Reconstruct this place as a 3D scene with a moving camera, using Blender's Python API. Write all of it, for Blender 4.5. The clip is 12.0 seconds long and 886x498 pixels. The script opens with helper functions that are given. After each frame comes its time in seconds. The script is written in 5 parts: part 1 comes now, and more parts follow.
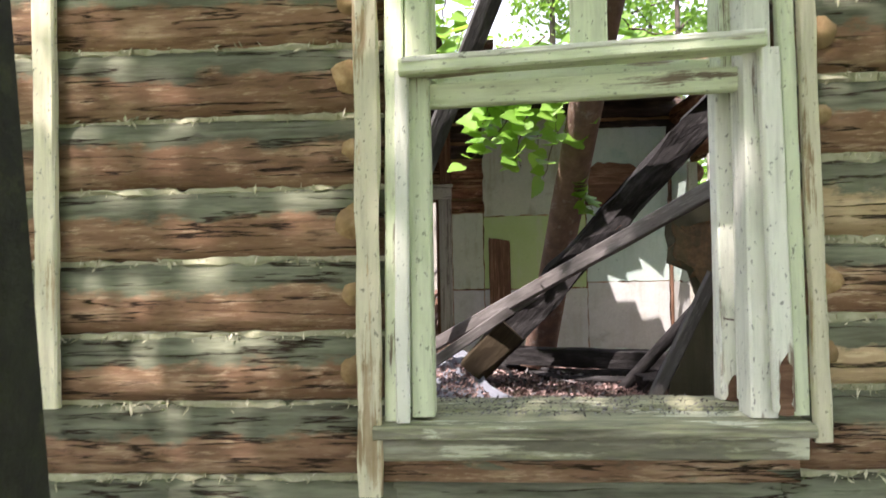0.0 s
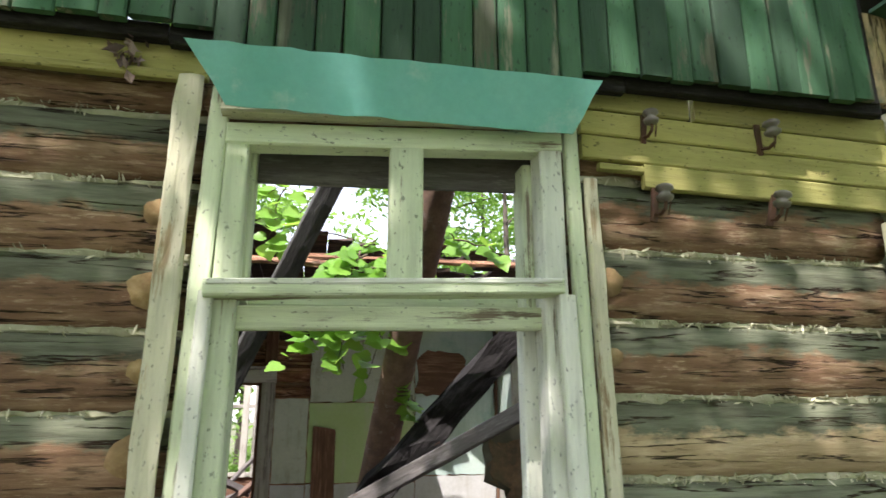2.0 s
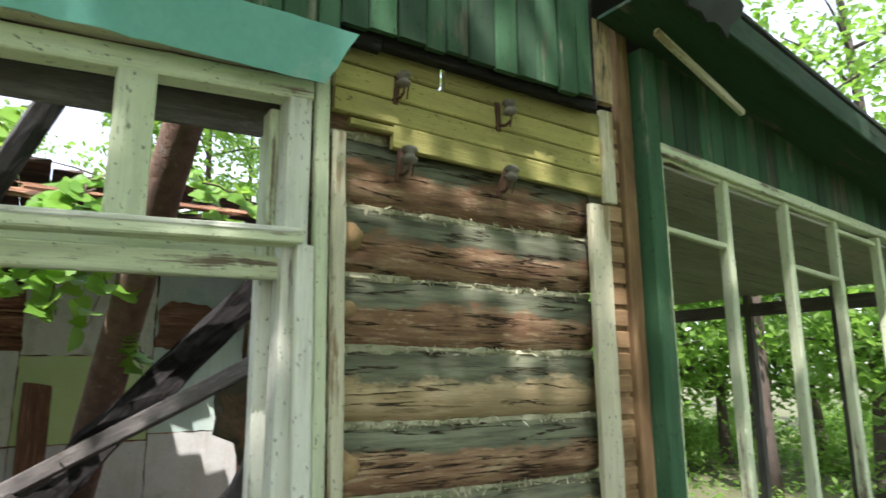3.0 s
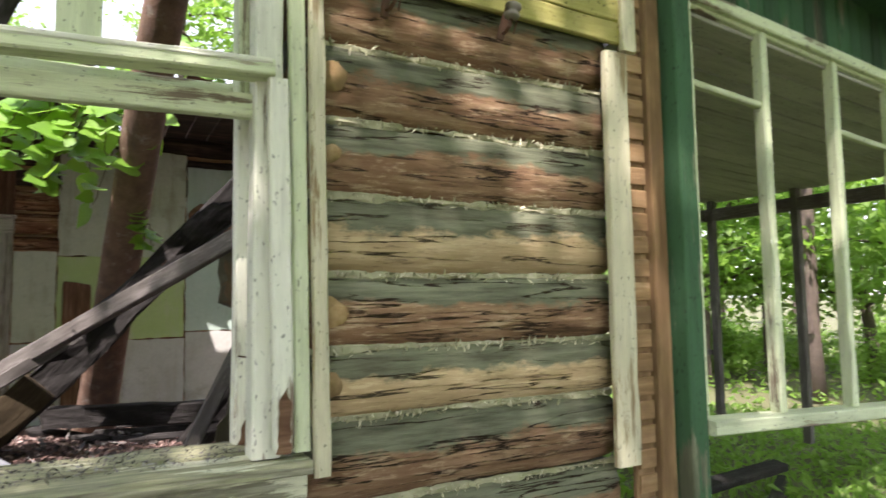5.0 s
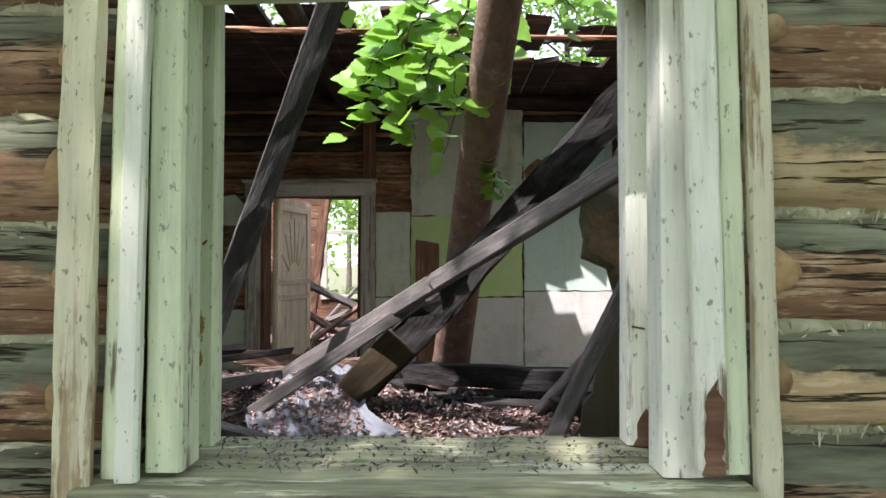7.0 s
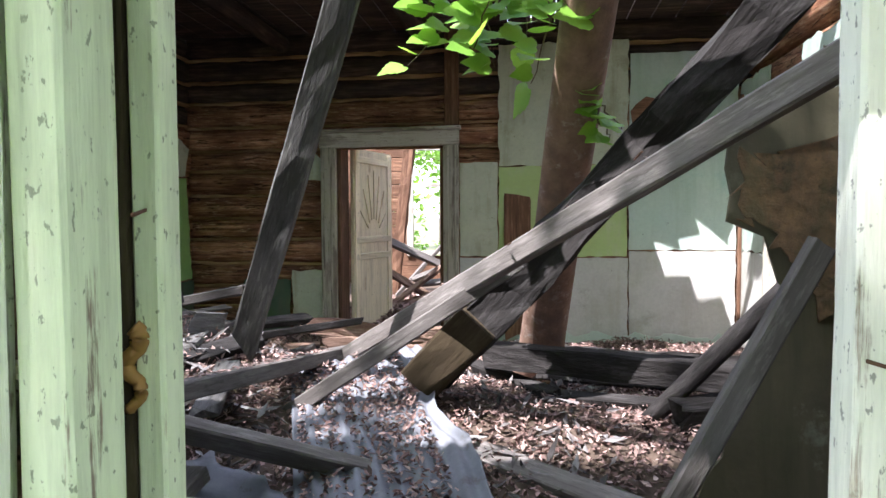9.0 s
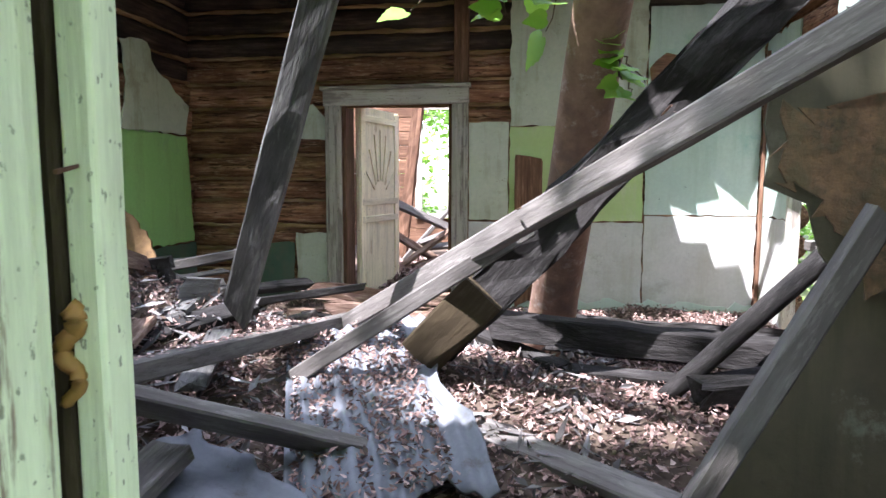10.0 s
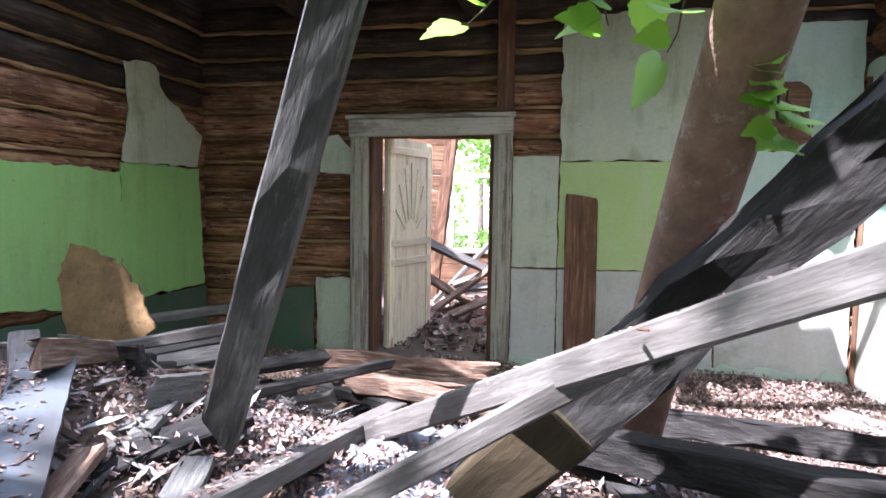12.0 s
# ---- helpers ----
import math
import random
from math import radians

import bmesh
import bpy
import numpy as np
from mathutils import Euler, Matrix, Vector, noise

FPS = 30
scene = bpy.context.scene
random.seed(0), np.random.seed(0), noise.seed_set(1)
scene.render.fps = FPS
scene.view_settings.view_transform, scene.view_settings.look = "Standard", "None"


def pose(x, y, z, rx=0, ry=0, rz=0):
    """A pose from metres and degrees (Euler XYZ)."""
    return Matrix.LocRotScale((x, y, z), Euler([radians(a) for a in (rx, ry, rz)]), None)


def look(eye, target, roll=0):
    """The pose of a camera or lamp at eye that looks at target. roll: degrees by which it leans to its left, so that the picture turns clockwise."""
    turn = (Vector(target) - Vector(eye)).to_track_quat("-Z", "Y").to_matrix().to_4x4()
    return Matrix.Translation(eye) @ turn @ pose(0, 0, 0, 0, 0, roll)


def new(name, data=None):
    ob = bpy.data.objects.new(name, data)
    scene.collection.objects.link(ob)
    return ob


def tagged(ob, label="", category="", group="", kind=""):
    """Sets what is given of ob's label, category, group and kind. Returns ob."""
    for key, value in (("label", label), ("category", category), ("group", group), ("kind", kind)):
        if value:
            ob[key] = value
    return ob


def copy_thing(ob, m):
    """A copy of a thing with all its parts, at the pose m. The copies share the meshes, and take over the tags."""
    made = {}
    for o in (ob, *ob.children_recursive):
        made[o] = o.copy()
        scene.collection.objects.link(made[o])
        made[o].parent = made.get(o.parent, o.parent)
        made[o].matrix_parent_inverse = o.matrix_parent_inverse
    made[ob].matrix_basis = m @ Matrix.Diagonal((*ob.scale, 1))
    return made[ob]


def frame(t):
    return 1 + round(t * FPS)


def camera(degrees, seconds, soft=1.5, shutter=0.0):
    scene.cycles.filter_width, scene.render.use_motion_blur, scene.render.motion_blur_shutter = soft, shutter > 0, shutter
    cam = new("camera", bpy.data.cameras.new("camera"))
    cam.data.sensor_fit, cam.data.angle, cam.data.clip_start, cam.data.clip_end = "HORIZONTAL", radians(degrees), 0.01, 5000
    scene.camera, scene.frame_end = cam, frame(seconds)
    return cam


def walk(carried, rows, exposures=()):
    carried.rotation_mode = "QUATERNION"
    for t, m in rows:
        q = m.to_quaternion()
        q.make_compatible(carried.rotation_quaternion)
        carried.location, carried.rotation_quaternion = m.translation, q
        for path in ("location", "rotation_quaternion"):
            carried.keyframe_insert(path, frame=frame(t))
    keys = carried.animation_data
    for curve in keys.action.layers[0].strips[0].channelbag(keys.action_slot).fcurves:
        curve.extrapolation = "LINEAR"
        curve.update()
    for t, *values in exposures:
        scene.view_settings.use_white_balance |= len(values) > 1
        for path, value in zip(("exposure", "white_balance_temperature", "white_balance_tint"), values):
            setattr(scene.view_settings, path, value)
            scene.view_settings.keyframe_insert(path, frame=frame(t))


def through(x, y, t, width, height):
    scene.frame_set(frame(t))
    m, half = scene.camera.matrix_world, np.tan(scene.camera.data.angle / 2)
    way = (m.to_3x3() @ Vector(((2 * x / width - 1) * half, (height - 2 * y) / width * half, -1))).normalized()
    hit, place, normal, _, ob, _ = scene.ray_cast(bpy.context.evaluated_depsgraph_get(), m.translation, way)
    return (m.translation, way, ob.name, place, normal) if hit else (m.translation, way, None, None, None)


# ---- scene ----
cam = camera(69.7, 12.0, shutter=0.2)
PATH = [
    (0, (-0.333, -2.025, 1.659), (-0.433, -0.028, 1.674), -1.1),
    (0.5, (-0.279, -1.982, 1.721), (-0.255, 0.002, 1.973), -1.4),
    (1, (-0.312, -1.958, 1.815), (-0.166, -0.007, 2.231), -1.9),
    (1.5, (-0.285, -1.968, 1.865), (-0.047, -0.053, 2.391), -2.4),
    (2, (-0.239, -1.978, 1.869), (0.149, -0.087, 2.391), -0.0),
    (2.5, (-0.214, -1.981, 1.879), (0.532, -0.186, 2.352), -0.3),
    (3, (-0.141, -2.0, 1.846), (0.915, -0.348, 2.24), -0.3),
    (3.2, (-0.108, -2.006, 1.831), (1.045, -0.413, 2.198), -0.0),
    (4.8, (0.099, -1.936, 1.629), (1.176, -0.257, 1.778), -1.0),
    (5, (0.111, -1.937, 1.586), (1.059, -0.184, 1.75), -0.8),
    (5.5, (0.133, -1.861, 1.54), (0.63, 0.075, 1.619), -1.4),
    (6, (0.087, -1.644, 1.528), (0.31, 0.343, 1.571), -0.8),
    (6.5, (0.039, -1.447, 1.552), (0.131, 0.55, 1.624), -0.8),
    (7, (0.058, -1.31, 1.561), (0.066, 0.689, 1.616), 0.1),
    (7.5, (0.119, -1.099, 1.557), (-0.008, 0.896, 1.516), 0.1),
    (9.5, (0.082, -0.624, 1.615), (-0.22, 1.348, 1.473), -0.0),
    (10, (0.084, -0.517, 1.604), (-0.234, 1.446, 1.389), 0.2),
    (10.5, (-0.009, -0.208, 1.593), (-0.34, 1.757, 1.428), -0.1),
    (11, (-0.098, 0.039, 1.621), (-0.43, 1.999, 1.406), 1.3),
    (11.5, (-0.139, 0.126, 1.676), (-0.508, 2.078, 1.439), 0.6),
    (12, (-0.124, 0.135, 1.752), (-0.523, 2.088, 1.602), 0.8),
]
EXPOSURES = [(0.0, 1.9, 6400, 26), (3.2, 1.5, 6150, 17), (5.0, 1.78, 6550, 23), (7.5, 1.78, 6000, 22), (9.5, 2.72, 5900, 20), (10.5, 2.9, 5600, 22), (12.0, 3.02, 5600, 23)]
walk(cam, [(t, look(eye, target, roll)) for t, eye, target, roll in PATH], EXPOSURES)

# ---- light ----
SUN = Vector((0.30, 0.45, -0.90)).normalized()
world = bpy.data.worlds.new("sky")
scene.world = world
world.use_nodes = True
wn = world.node_tree.nodes
sky = wn.new("ShaderNodeTexSky")
sky.sky_type, sky.sun_disc = "NISHITA", False
sky.sun_elevation = math.asin(-SUN.z)
sky.sun_rotation = math.atan2(-SUN.x, -SUN.y)
haze = wn.new("ShaderNodeHueSaturation")
haze.inputs["Saturation"].default_value, haze.inputs["Value"].default_value = 0.4, 1.25
world.node_tree.links.new(sky.outputs[0], haze.inputs["Color"])
world.node_tree.links.new(haze.outputs[0], wn["Background"].inputs[0])
wn["Background"].inputs[1].default_value = 0.15
lamp = bpy.data.lights.new("sun", "SUN")
lamp.energy, lamp.angle, lamp.color = 4.0, radians(0.6), (1.0, 0.95, 0.86)
new("sun", lamp).matrix_basis = look((0, 0, 30), Vector((0, 0, 30)) + SUN)

# ---- materials ----


def nodes_of(name):
    m = bpy.data.materials.new(name)
    m.use_nodes = True
    t = m.node_tree
    return m, t, t.nodes["Principled BSDF"]


def ramp(t, fac, stops):
    r = t.nodes.new("ShaderNodeValToRGB")
    while len(r.color_ramp.elements) < len(stops):
        r.color_ramp.elements.new(0.5)
    for e, (p, c) in zip(r.color_ramp.elements, stops):
        e.position, e.color = p, (*c, 1)
    t.links.new(fac, r.inputs[0])
    return r.outputs[0]


def tex_noise(t, vec, scale, detail=6, rough=0.6):
    n = t.nodes.new("ShaderNodeTexNoise")
    n.inputs["Scale"].default_value, n.inputs["Detail"].default_value, n.inputs["Roughness"].default_value = scale, detail, rough
    t.links.new(vec, n.inputs["Vector"])
    return n.outputs["Fac"]


def mixc(t, fac, a, b, mode="MIX"):
    n = t.nodes.new("ShaderNodeMix")
    n.data_type, n.blend_type = "RGBA", mode
    for sock, v in ((n.inputs["Factor"], fac), (n.inputs["A"], a), (n.inputs["B"], b)):
        if isinstance(v, (int, float)):
            sock.default_value = v
        elif isinstance(v, tuple):
            sock.default_value = (*v, 1)
        else:
            t.links.new(v, sock)
    return n.outputs["Result"]


def math_node(t, op, a, b=0.0):
    n = t.nodes.new("ShaderNodeMath")
    n.operation = op
    for i, v in enumerate((a, b)):
        if isinstance(v, (int, float)):
            n.inputs[i].default_value = v
        else:
            t.links.new(v, n.inputs[i])
    return n.outputs[0]


def coords(t, scale=(1, 1, 1)):
    """Object coordinates, shifted by a random step for each object."""
    c, m = t.nodes.new("ShaderNodeTexCoord"), t.nodes.new("ShaderNodeMapping")
    info = t.nodes.new("ShaderNodeObjectInfo")
    m.inputs["Scale"].default_value = scale
    t.links.new(c.outputs["Object"], m.inputs["Vector"])
    shift = math_node(t, "MULTIPLY", info.outputs["Random"], 37.0)
    t.links.new(shift, m.inputs["Location"])
    return m.outputs[0], info.outputs["Random"]


def bump(t, bsdf, height, strength=0.4, distance=0.004):
    b = t.nodes.new("ShaderNodeBump")
    b.inputs["Strength"].default_value, b.inputs["Distance"].default_value = strength, distance
    t.links.new(height, b.inputs["Height"])
    t.links.new(b.outputs[0], bsdf.inputs["Normal"])


def wood(name, dark, mid, light, paint=None, cover=0.5, rough=0.85, algae=None, stain=None, grain=30, relief=0.5, run=1.5, scratch=None, fleck=1.0, differ=0.4):
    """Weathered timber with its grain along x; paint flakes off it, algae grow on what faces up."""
    m, t, b = nodes_of(name)
    long, rnd = coords(t, (run, grain, grain))
    wide, _ = coords(t, (1.6, 3.2, 3.2))
    g = tex_noise(t, long, 1.0, 8, 0.65)
    col = ramp(t, g, ((0.33, dark), (0.5, mid), (0.66, light)))
    w = tex_noise(t, wide, 1.6, 5, 0.6)
    col = mixc(t, ramp(t, w, ((0.35, (0, 0, 0)), (0.65, (1, 1, 1)))), col, stain or tuple(0.55 * c for c in mid))
    if scratch:
        s1, _ = coords(t, (9, 60, 60))
        thin = math_node(t, "ADD", math_node(t, "MULTIPLY", tex_noise(t, s1, 1.0, 9, 0.75), 0.7), math_node(t, "MULTIPLY", tex_noise(t, wide, 2.3, 4, 0.6), 0.3))
        col = mixc(t, ramp(t, thin, ((0.535, (0, 0, 0)), (0.60, (fleck, fleck, fleck)))), col, scratch)
        col = mixc(t, ramp(t, thin, ((0.39, (fleck, fleck, fleck)), (0.445, (0, 0, 0)))), col, tuple(0.22 * c for c in mid))
    crack = None
    if scratch and fleck >= 0.6:
        c1, _ = coords(t, (1.1, 17, 17))
        near = math_node(t, 'ABSOLUTE', math_node(t, 'SUBTRACT', tex_noise(t, c1, 1.0, 5, 0.55), 0.5))
        part_of = ramp(t, tex_noise(t, wide, 2.9, 3, 0.5), ((0.42, (0, 0, 0)), (0.52, (1, 1, 1))))
        crack = math_node(t, 'MULTIPLY', ramp(t, near, ((0.006, (1, 1, 1)), (0.016, (0, 0, 0)))), part_of)
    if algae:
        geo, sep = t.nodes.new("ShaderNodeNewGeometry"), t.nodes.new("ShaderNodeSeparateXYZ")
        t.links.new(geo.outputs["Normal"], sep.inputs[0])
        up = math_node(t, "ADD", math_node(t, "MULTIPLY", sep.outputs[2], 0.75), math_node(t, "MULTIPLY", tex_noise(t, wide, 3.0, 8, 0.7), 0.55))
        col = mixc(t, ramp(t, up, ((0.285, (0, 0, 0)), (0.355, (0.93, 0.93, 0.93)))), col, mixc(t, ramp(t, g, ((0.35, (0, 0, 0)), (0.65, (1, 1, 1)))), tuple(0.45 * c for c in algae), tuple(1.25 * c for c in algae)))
    if paint:
        flake = tex_noise(t, long, 0.55, 10, 0.72)
        big = tex_noise(t, wide, 1.1, 6, 0.6)
        mask = ramp(t, math_node(t, "ADD", math_node(t, "MULTIPLY", flake, 0.55), math_node(t, "MULTIPLY", big, 0.45)), ((0.72 - 0.5 * cover, (1, 1, 1)), (0.76 - 0.5 * cover, (0, 0, 0))) if cover < 0 else ((0.30 + 0.4 * cover - 0.015, (1, 1, 1)), (0.30 + 0.4 * cover + 0.015, (0, 0, 0))))
        shade = mixc(t, math_node(t, "MULTIPLY", tex_noise(t, wide, 2.6, 8, 0.7), 0.75), paint, tuple(0.62 * c for c in paint))
        speck = ramp(t, tex_noise(t, wide, 22.0, 4, 0.6), ((0.335, (1, 1, 1)), (0.375, (0, 0, 0))))
        runs, _ = coords(t, (2.0, 26, 26))
        grime = ramp(t, math_node(t, "ADD", math_node(t, "MULTIPLY", tex_noise(t, runs, 1.0, 8, 0.7), 0.6), math_node(t, "MULTIPLY", big, 0.4)), ((0.47, (0, 0, 0)), (0.64, (0.62, 0.62, 0.62))))
        shade = mixc(t, grime, shade, tuple(0.45 * c for c in paint))
        col = mixc(t, mask, col, mixc(t, speck, shade, tuple(0.35 * c for c in paint)))
    if crack:
        col = mixc(t, crack, col, tuple(0.12 * c for c in mid))
    vary = t.nodes.new("ShaderNodeHueSaturation")
    t.links.new(col, vary.inputs["Color"])
    t.links.new(math_node(t, "ADD", math_node(t, "MULTIPLY", rnd, differ), 1.0 - 0.5 * differ), vary.inputs["Value"])
    t.links.new(vary.outputs[0], b.inputs["Base Color"])
    b.inputs["Roughness"].default_value = rough
    b.inputs["Specular IOR Level"].default_value = 0.5 if paint else 0.18
    high = math_node(t, "ADD", g, math_node(t, "MULTIPLY", w, 0.5))
    bump(t, b, math_node(t, "SUBTRACT", high, crack) if crack else high, relief, 0.012)
    return m


def plain(name, a, c, scale=6.0, rough=0.8, relief=0.25, spots=None, fine=40.0, drip=None):
    """A surface mottled at two scales."""
    m, t, b = nodes_of(name)
    v, rnd = coords(t)
    n = tex_noise(t, v, scale, 8, 0.65)
    f = tex_noise(t, v, fine, 4, 0.6)
    col = mixc(t, ramp(t, n, ((0.32, (0, 0, 0)), (0.68, (1, 1, 1)))), a, c)
    if spots:
        col = mixc(t, ramp(t, tex_noise(t, v, scale * 0.8, 10, 0.75), ((0.56, (0, 0, 0)), (0.66, (1, 1, 1)))), col, spots)
    if drip:
        d, _ = coords(t, (9.0, 0.9, 1.0))
        both = math_node(t, "ADD", math_node(t, "MULTIPLY", tex_noise(t, d, 1.0, 7, 0.65), 0.6), math_node(t, "MULTIPLY", n, 0.4))
        col = mixc(t, ramp(t, both, ((0.50, (0, 0, 0)), (0.63, (0.85, 0.85, 0.85)))), col, drip)
        col = mixc(t, ramp(t, tex_noise(t, v, 16.0, 8, 0.8), ((0.63, (0, 0, 0)), (0.70, (1, 1, 1)))), col, tuple(0.4 * x for x in drip))
    col = mixc(t, math_node(t, "MULTIPLY", f, 0.45), col, tuple(0.5 * x for x in c))
    t.links.new(col, b.inputs["Base Color"])
    b.inputs["Roughness"].default_value = rough
    bump(t, b, math_node(t, "ADD", n, math_node(t, "MULTIPLY", f, 0.3)), relief, 0.01)
    return m


def leafy(name, a, c, through=0.5):
    m, t, b = nodes_of(name)
    geo = t.nodes.new("ShaderNodeNewGeometry")
    col = ramp(t, geo.outputs["Random Per Island"], ((0.0, a), (1.0, c)))
    t.links.new(col, b.inputs["Base Color"])
    b.inputs["Roughness"].default_value = 0.45
    tr = t.nodes.new("ShaderNodeBsdfTranslucent")
    t.links.new(mixc(t, 0.5, col, (0.30, 0.55, 0.05)), tr.inputs[0])
    mx = t.nodes.new("ShaderNodeMixShader")
    mx.inputs[0].default_value = through
    t.links.new(b.outputs[0], mx.inputs[1])
    t.links.new(tr.outputs[0], mx.inputs[2])
    t.links.new(mx.outputs[0], t.nodes["Material Output"].inputs[0])
    return m


def litter(name, stops):
    m, t, b = nodes_of(name)
    geo = t.nodes.new("ShaderNodeNewGeometry")
    t.links.new(ramp(t, geo.outputs["Random Per Island"], stops), b.inputs["Base Color"])
    b.inputs["Roughness"].default_value = 0.75
    return m


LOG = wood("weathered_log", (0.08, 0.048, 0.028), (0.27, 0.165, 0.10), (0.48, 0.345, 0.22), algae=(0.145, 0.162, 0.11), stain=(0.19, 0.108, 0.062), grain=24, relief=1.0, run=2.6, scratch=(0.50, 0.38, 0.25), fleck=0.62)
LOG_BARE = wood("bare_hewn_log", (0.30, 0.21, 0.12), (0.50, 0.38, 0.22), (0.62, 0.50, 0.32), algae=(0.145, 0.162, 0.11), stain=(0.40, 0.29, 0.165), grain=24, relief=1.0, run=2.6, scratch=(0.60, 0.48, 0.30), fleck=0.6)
LOG_IN = wood("inner_log", (0.07, 0.033, 0.02), (0.30, 0.145, 0.08), (0.50, 0.30, 0.175), stain=(0.13, 0.06, 0.036), grain=36, relief=1.0, run=2.2, scratch=(0.46, 0.31, 0.20), fleck=0.7)
LOG_DARK = wood("darker_log", (0.025, 0.018, 0.015), (0.07, 0.048, 0.038), (0.15, 0.10, 0.08), stain=(0.03, 0.024, 0.022), grain=30, relief=1.0, run=3.0)
SAWN = wood("fresh_sawn_wood", (0.25, 0.15, 0.07), (0.42, 0.28, 0.14), (0.55, 0.40, 0.22), grain=20)
MINT = wood("mint_paint", (0.10, 0.075, 0.05), (0.28, 0.22, 0.16), (0.42, 0.36, 0.28), paint=(0.74, 0.81, 0.56), cover=0.7, differ=0.25)
WHITE = wood("white_paint", (0.10, 0.075, 0.05), (0.28, 0.22, 0.16), (0.42, 0.36, 0.28), paint=(0.86, 0.87, 0.75), cover=0.71, differ=0.2)
WORN = wood("worn_pale_batten", (0.16, 0.10, 0.05), (0.46, 0.34, 0.19), (0.66, 0.56, 0.38), paint=(0.74, 0.70, 0.50), cover=0.64, relief=0.8)
YELLOW = wood("yellow_paint", (0.10, 0.07, 0.03), (0.24, 0.18, 0.09), (0.4, 0.32, 0.18), paint=(0.44, 0.40, 0.13), cover=0.84)
GREEN = wood("green_paint", (0.04, 0.04, 0.025), (0.12, 0.13, 0.08), (0.22, 0.24, 0.16), paint=(0.036, 0.105, 0.047), cover=0.66, grain=26, run=2.2, differ=1.0)
TURQ = plain("turquoise_sheet", (0.16, 0.52, 0.44), (0.24, 0.58, 0.50), 3.0, 0.6, 0.1, spots=(0.40, 0.64, 0.56))
GREY = wood("grey_weathered_wood", (0.10, 0.092, 0.085), (0.145, 0.135, 0.126), (0.20, 0.188, 0.176), stain=(0.10, 0.09, 0.083), grain=55, relief=0.4, run=5.0, scratch=(0.31, 0.29, 0.27), fleck=0.4)
POST = wood("dark_grey_post", (0.07, 0.07, 0.07), (0.11, 0.109, 0.108), (0.16, 0.157, 0.152), stain=(0.075, 0.073, 0.068), grain=60, relief=1.0, run=12.0, scratch=(0.26, 0.26, 0.24), fleck=0.4)
# rotten timber; also colours the added shade boards at the gable
DARKWOOD = wood("dark_rot_and_shade_wood", (0.013, 0.012, 0.0115), (0.026, 0.024, 0.023), (0.05, 0.046, 0.045), stain=(0.016, 0.0145, 0.0135), grain=34, relief=1.0, run=9.0, scratch=(0.10, 0.097, 0.095), fleck=0.25)
BROWN = wood("brown_board", (0.06, 0.032, 0.02), (0.165, 0.088, 0.054), (0.28, 0.17, 0.11), grain=36, run=3.0, relief=0.8)
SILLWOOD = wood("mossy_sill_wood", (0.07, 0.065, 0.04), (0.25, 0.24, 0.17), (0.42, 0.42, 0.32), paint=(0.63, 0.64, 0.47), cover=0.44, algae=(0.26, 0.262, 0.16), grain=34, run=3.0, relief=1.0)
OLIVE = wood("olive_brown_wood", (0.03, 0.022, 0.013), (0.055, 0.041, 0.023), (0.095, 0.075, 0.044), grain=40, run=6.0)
CEILING_PAINT = wood("pale_grey_ceiling_paint", (0.16, 0.15, 0.13), (0.30, 0.29, 0.26), (0.42, 0.41, 0.37), paint=(0.47, 0.46, 0.42), cover=0.86, differ=0.2)
CASING = wood("grey_door_casing", (0.10, 0.085, 0.07), (0.28, 0.25, 0.21), (0.42, 0.39, 0.34), paint=(0.46, 0.435, 0.365), cover=0.58)
LEAFDOOR = wood("cream_door_paint", (0.26, 0.18, 0.10), (0.55, 0.42, 0.27), (0.70, 0.58, 0.40), paint=(0.86, 0.77, 0.57), cover=0.74)
ORANGE = wood("orange_brown_board", (0.16, 0.09, 0.042), (0.34, 0.21, 0.11), (0.48, 0.33, 0.19), grain=18)
BARK = plain("pine_bark", (0.34, 0.225, 0.165), (0.20, 0.12, 0.085), 12.0, 0.9, 1.0, spots=(0.46, 0.40, 0.35), fine=70.0, drip=(0.19, 0.14, 0.115))
PANEL_GREY = plain("grey_green_fibreboard", (0.54, 0.57, 0.45), (0.45, 0.485, 0.375), 3.0, 0.7, 0.1, spots=(0.34, 0.33, 0.24), drip=(0.32, 0.30, 0.20))
PANEL_LIME = plain("lime_painted_fibreboard", (0.40, 0.53, 0.20), (0.46, 0.58, 0.27), 2.5, 0.6, 0.1, spots=(0.36, 0.44, 0.26), drip=(0.50, 0.52, 0.34))
PANEL_AQUA = plain("pale_aqua_fibreboard", (0.42, 0.54, 0.48), (0.52, 0.60, 0.52), 2.2, 0.6, 0.1, spots=(0.3, 0.45, 0.4), drip=(0.36, 0.45, 0.37))
PANEL_WHITE = plain("pale_grey_fibreboard", (0.55, 0.55, 0.52), (0.46, 0.46, 0.43), 3.0, 0.7, 0.1, spots=(0.36, 0.35, 0.31), drip=(0.42, 0.40, 0.34))
PANEL_GREEN = plain("green_fibreboard", (0.28, 0.52, 0.16), (0.34, 0.57, 0.20), 2.5, 0.55, 0.12, spots=(0.26, 0.40, 0.20), drip=(0.26, 0.42, 0.14))
PANEL_DARK = plain("dark_green_wainscot", (0.05, 0.10, 0.06), (0.08, 0.13, 0.085), 3.5, 0.7, 0.15, spots=(0.12, 0.12, 0.08), drip=(0.10, 0.11, 0.07))
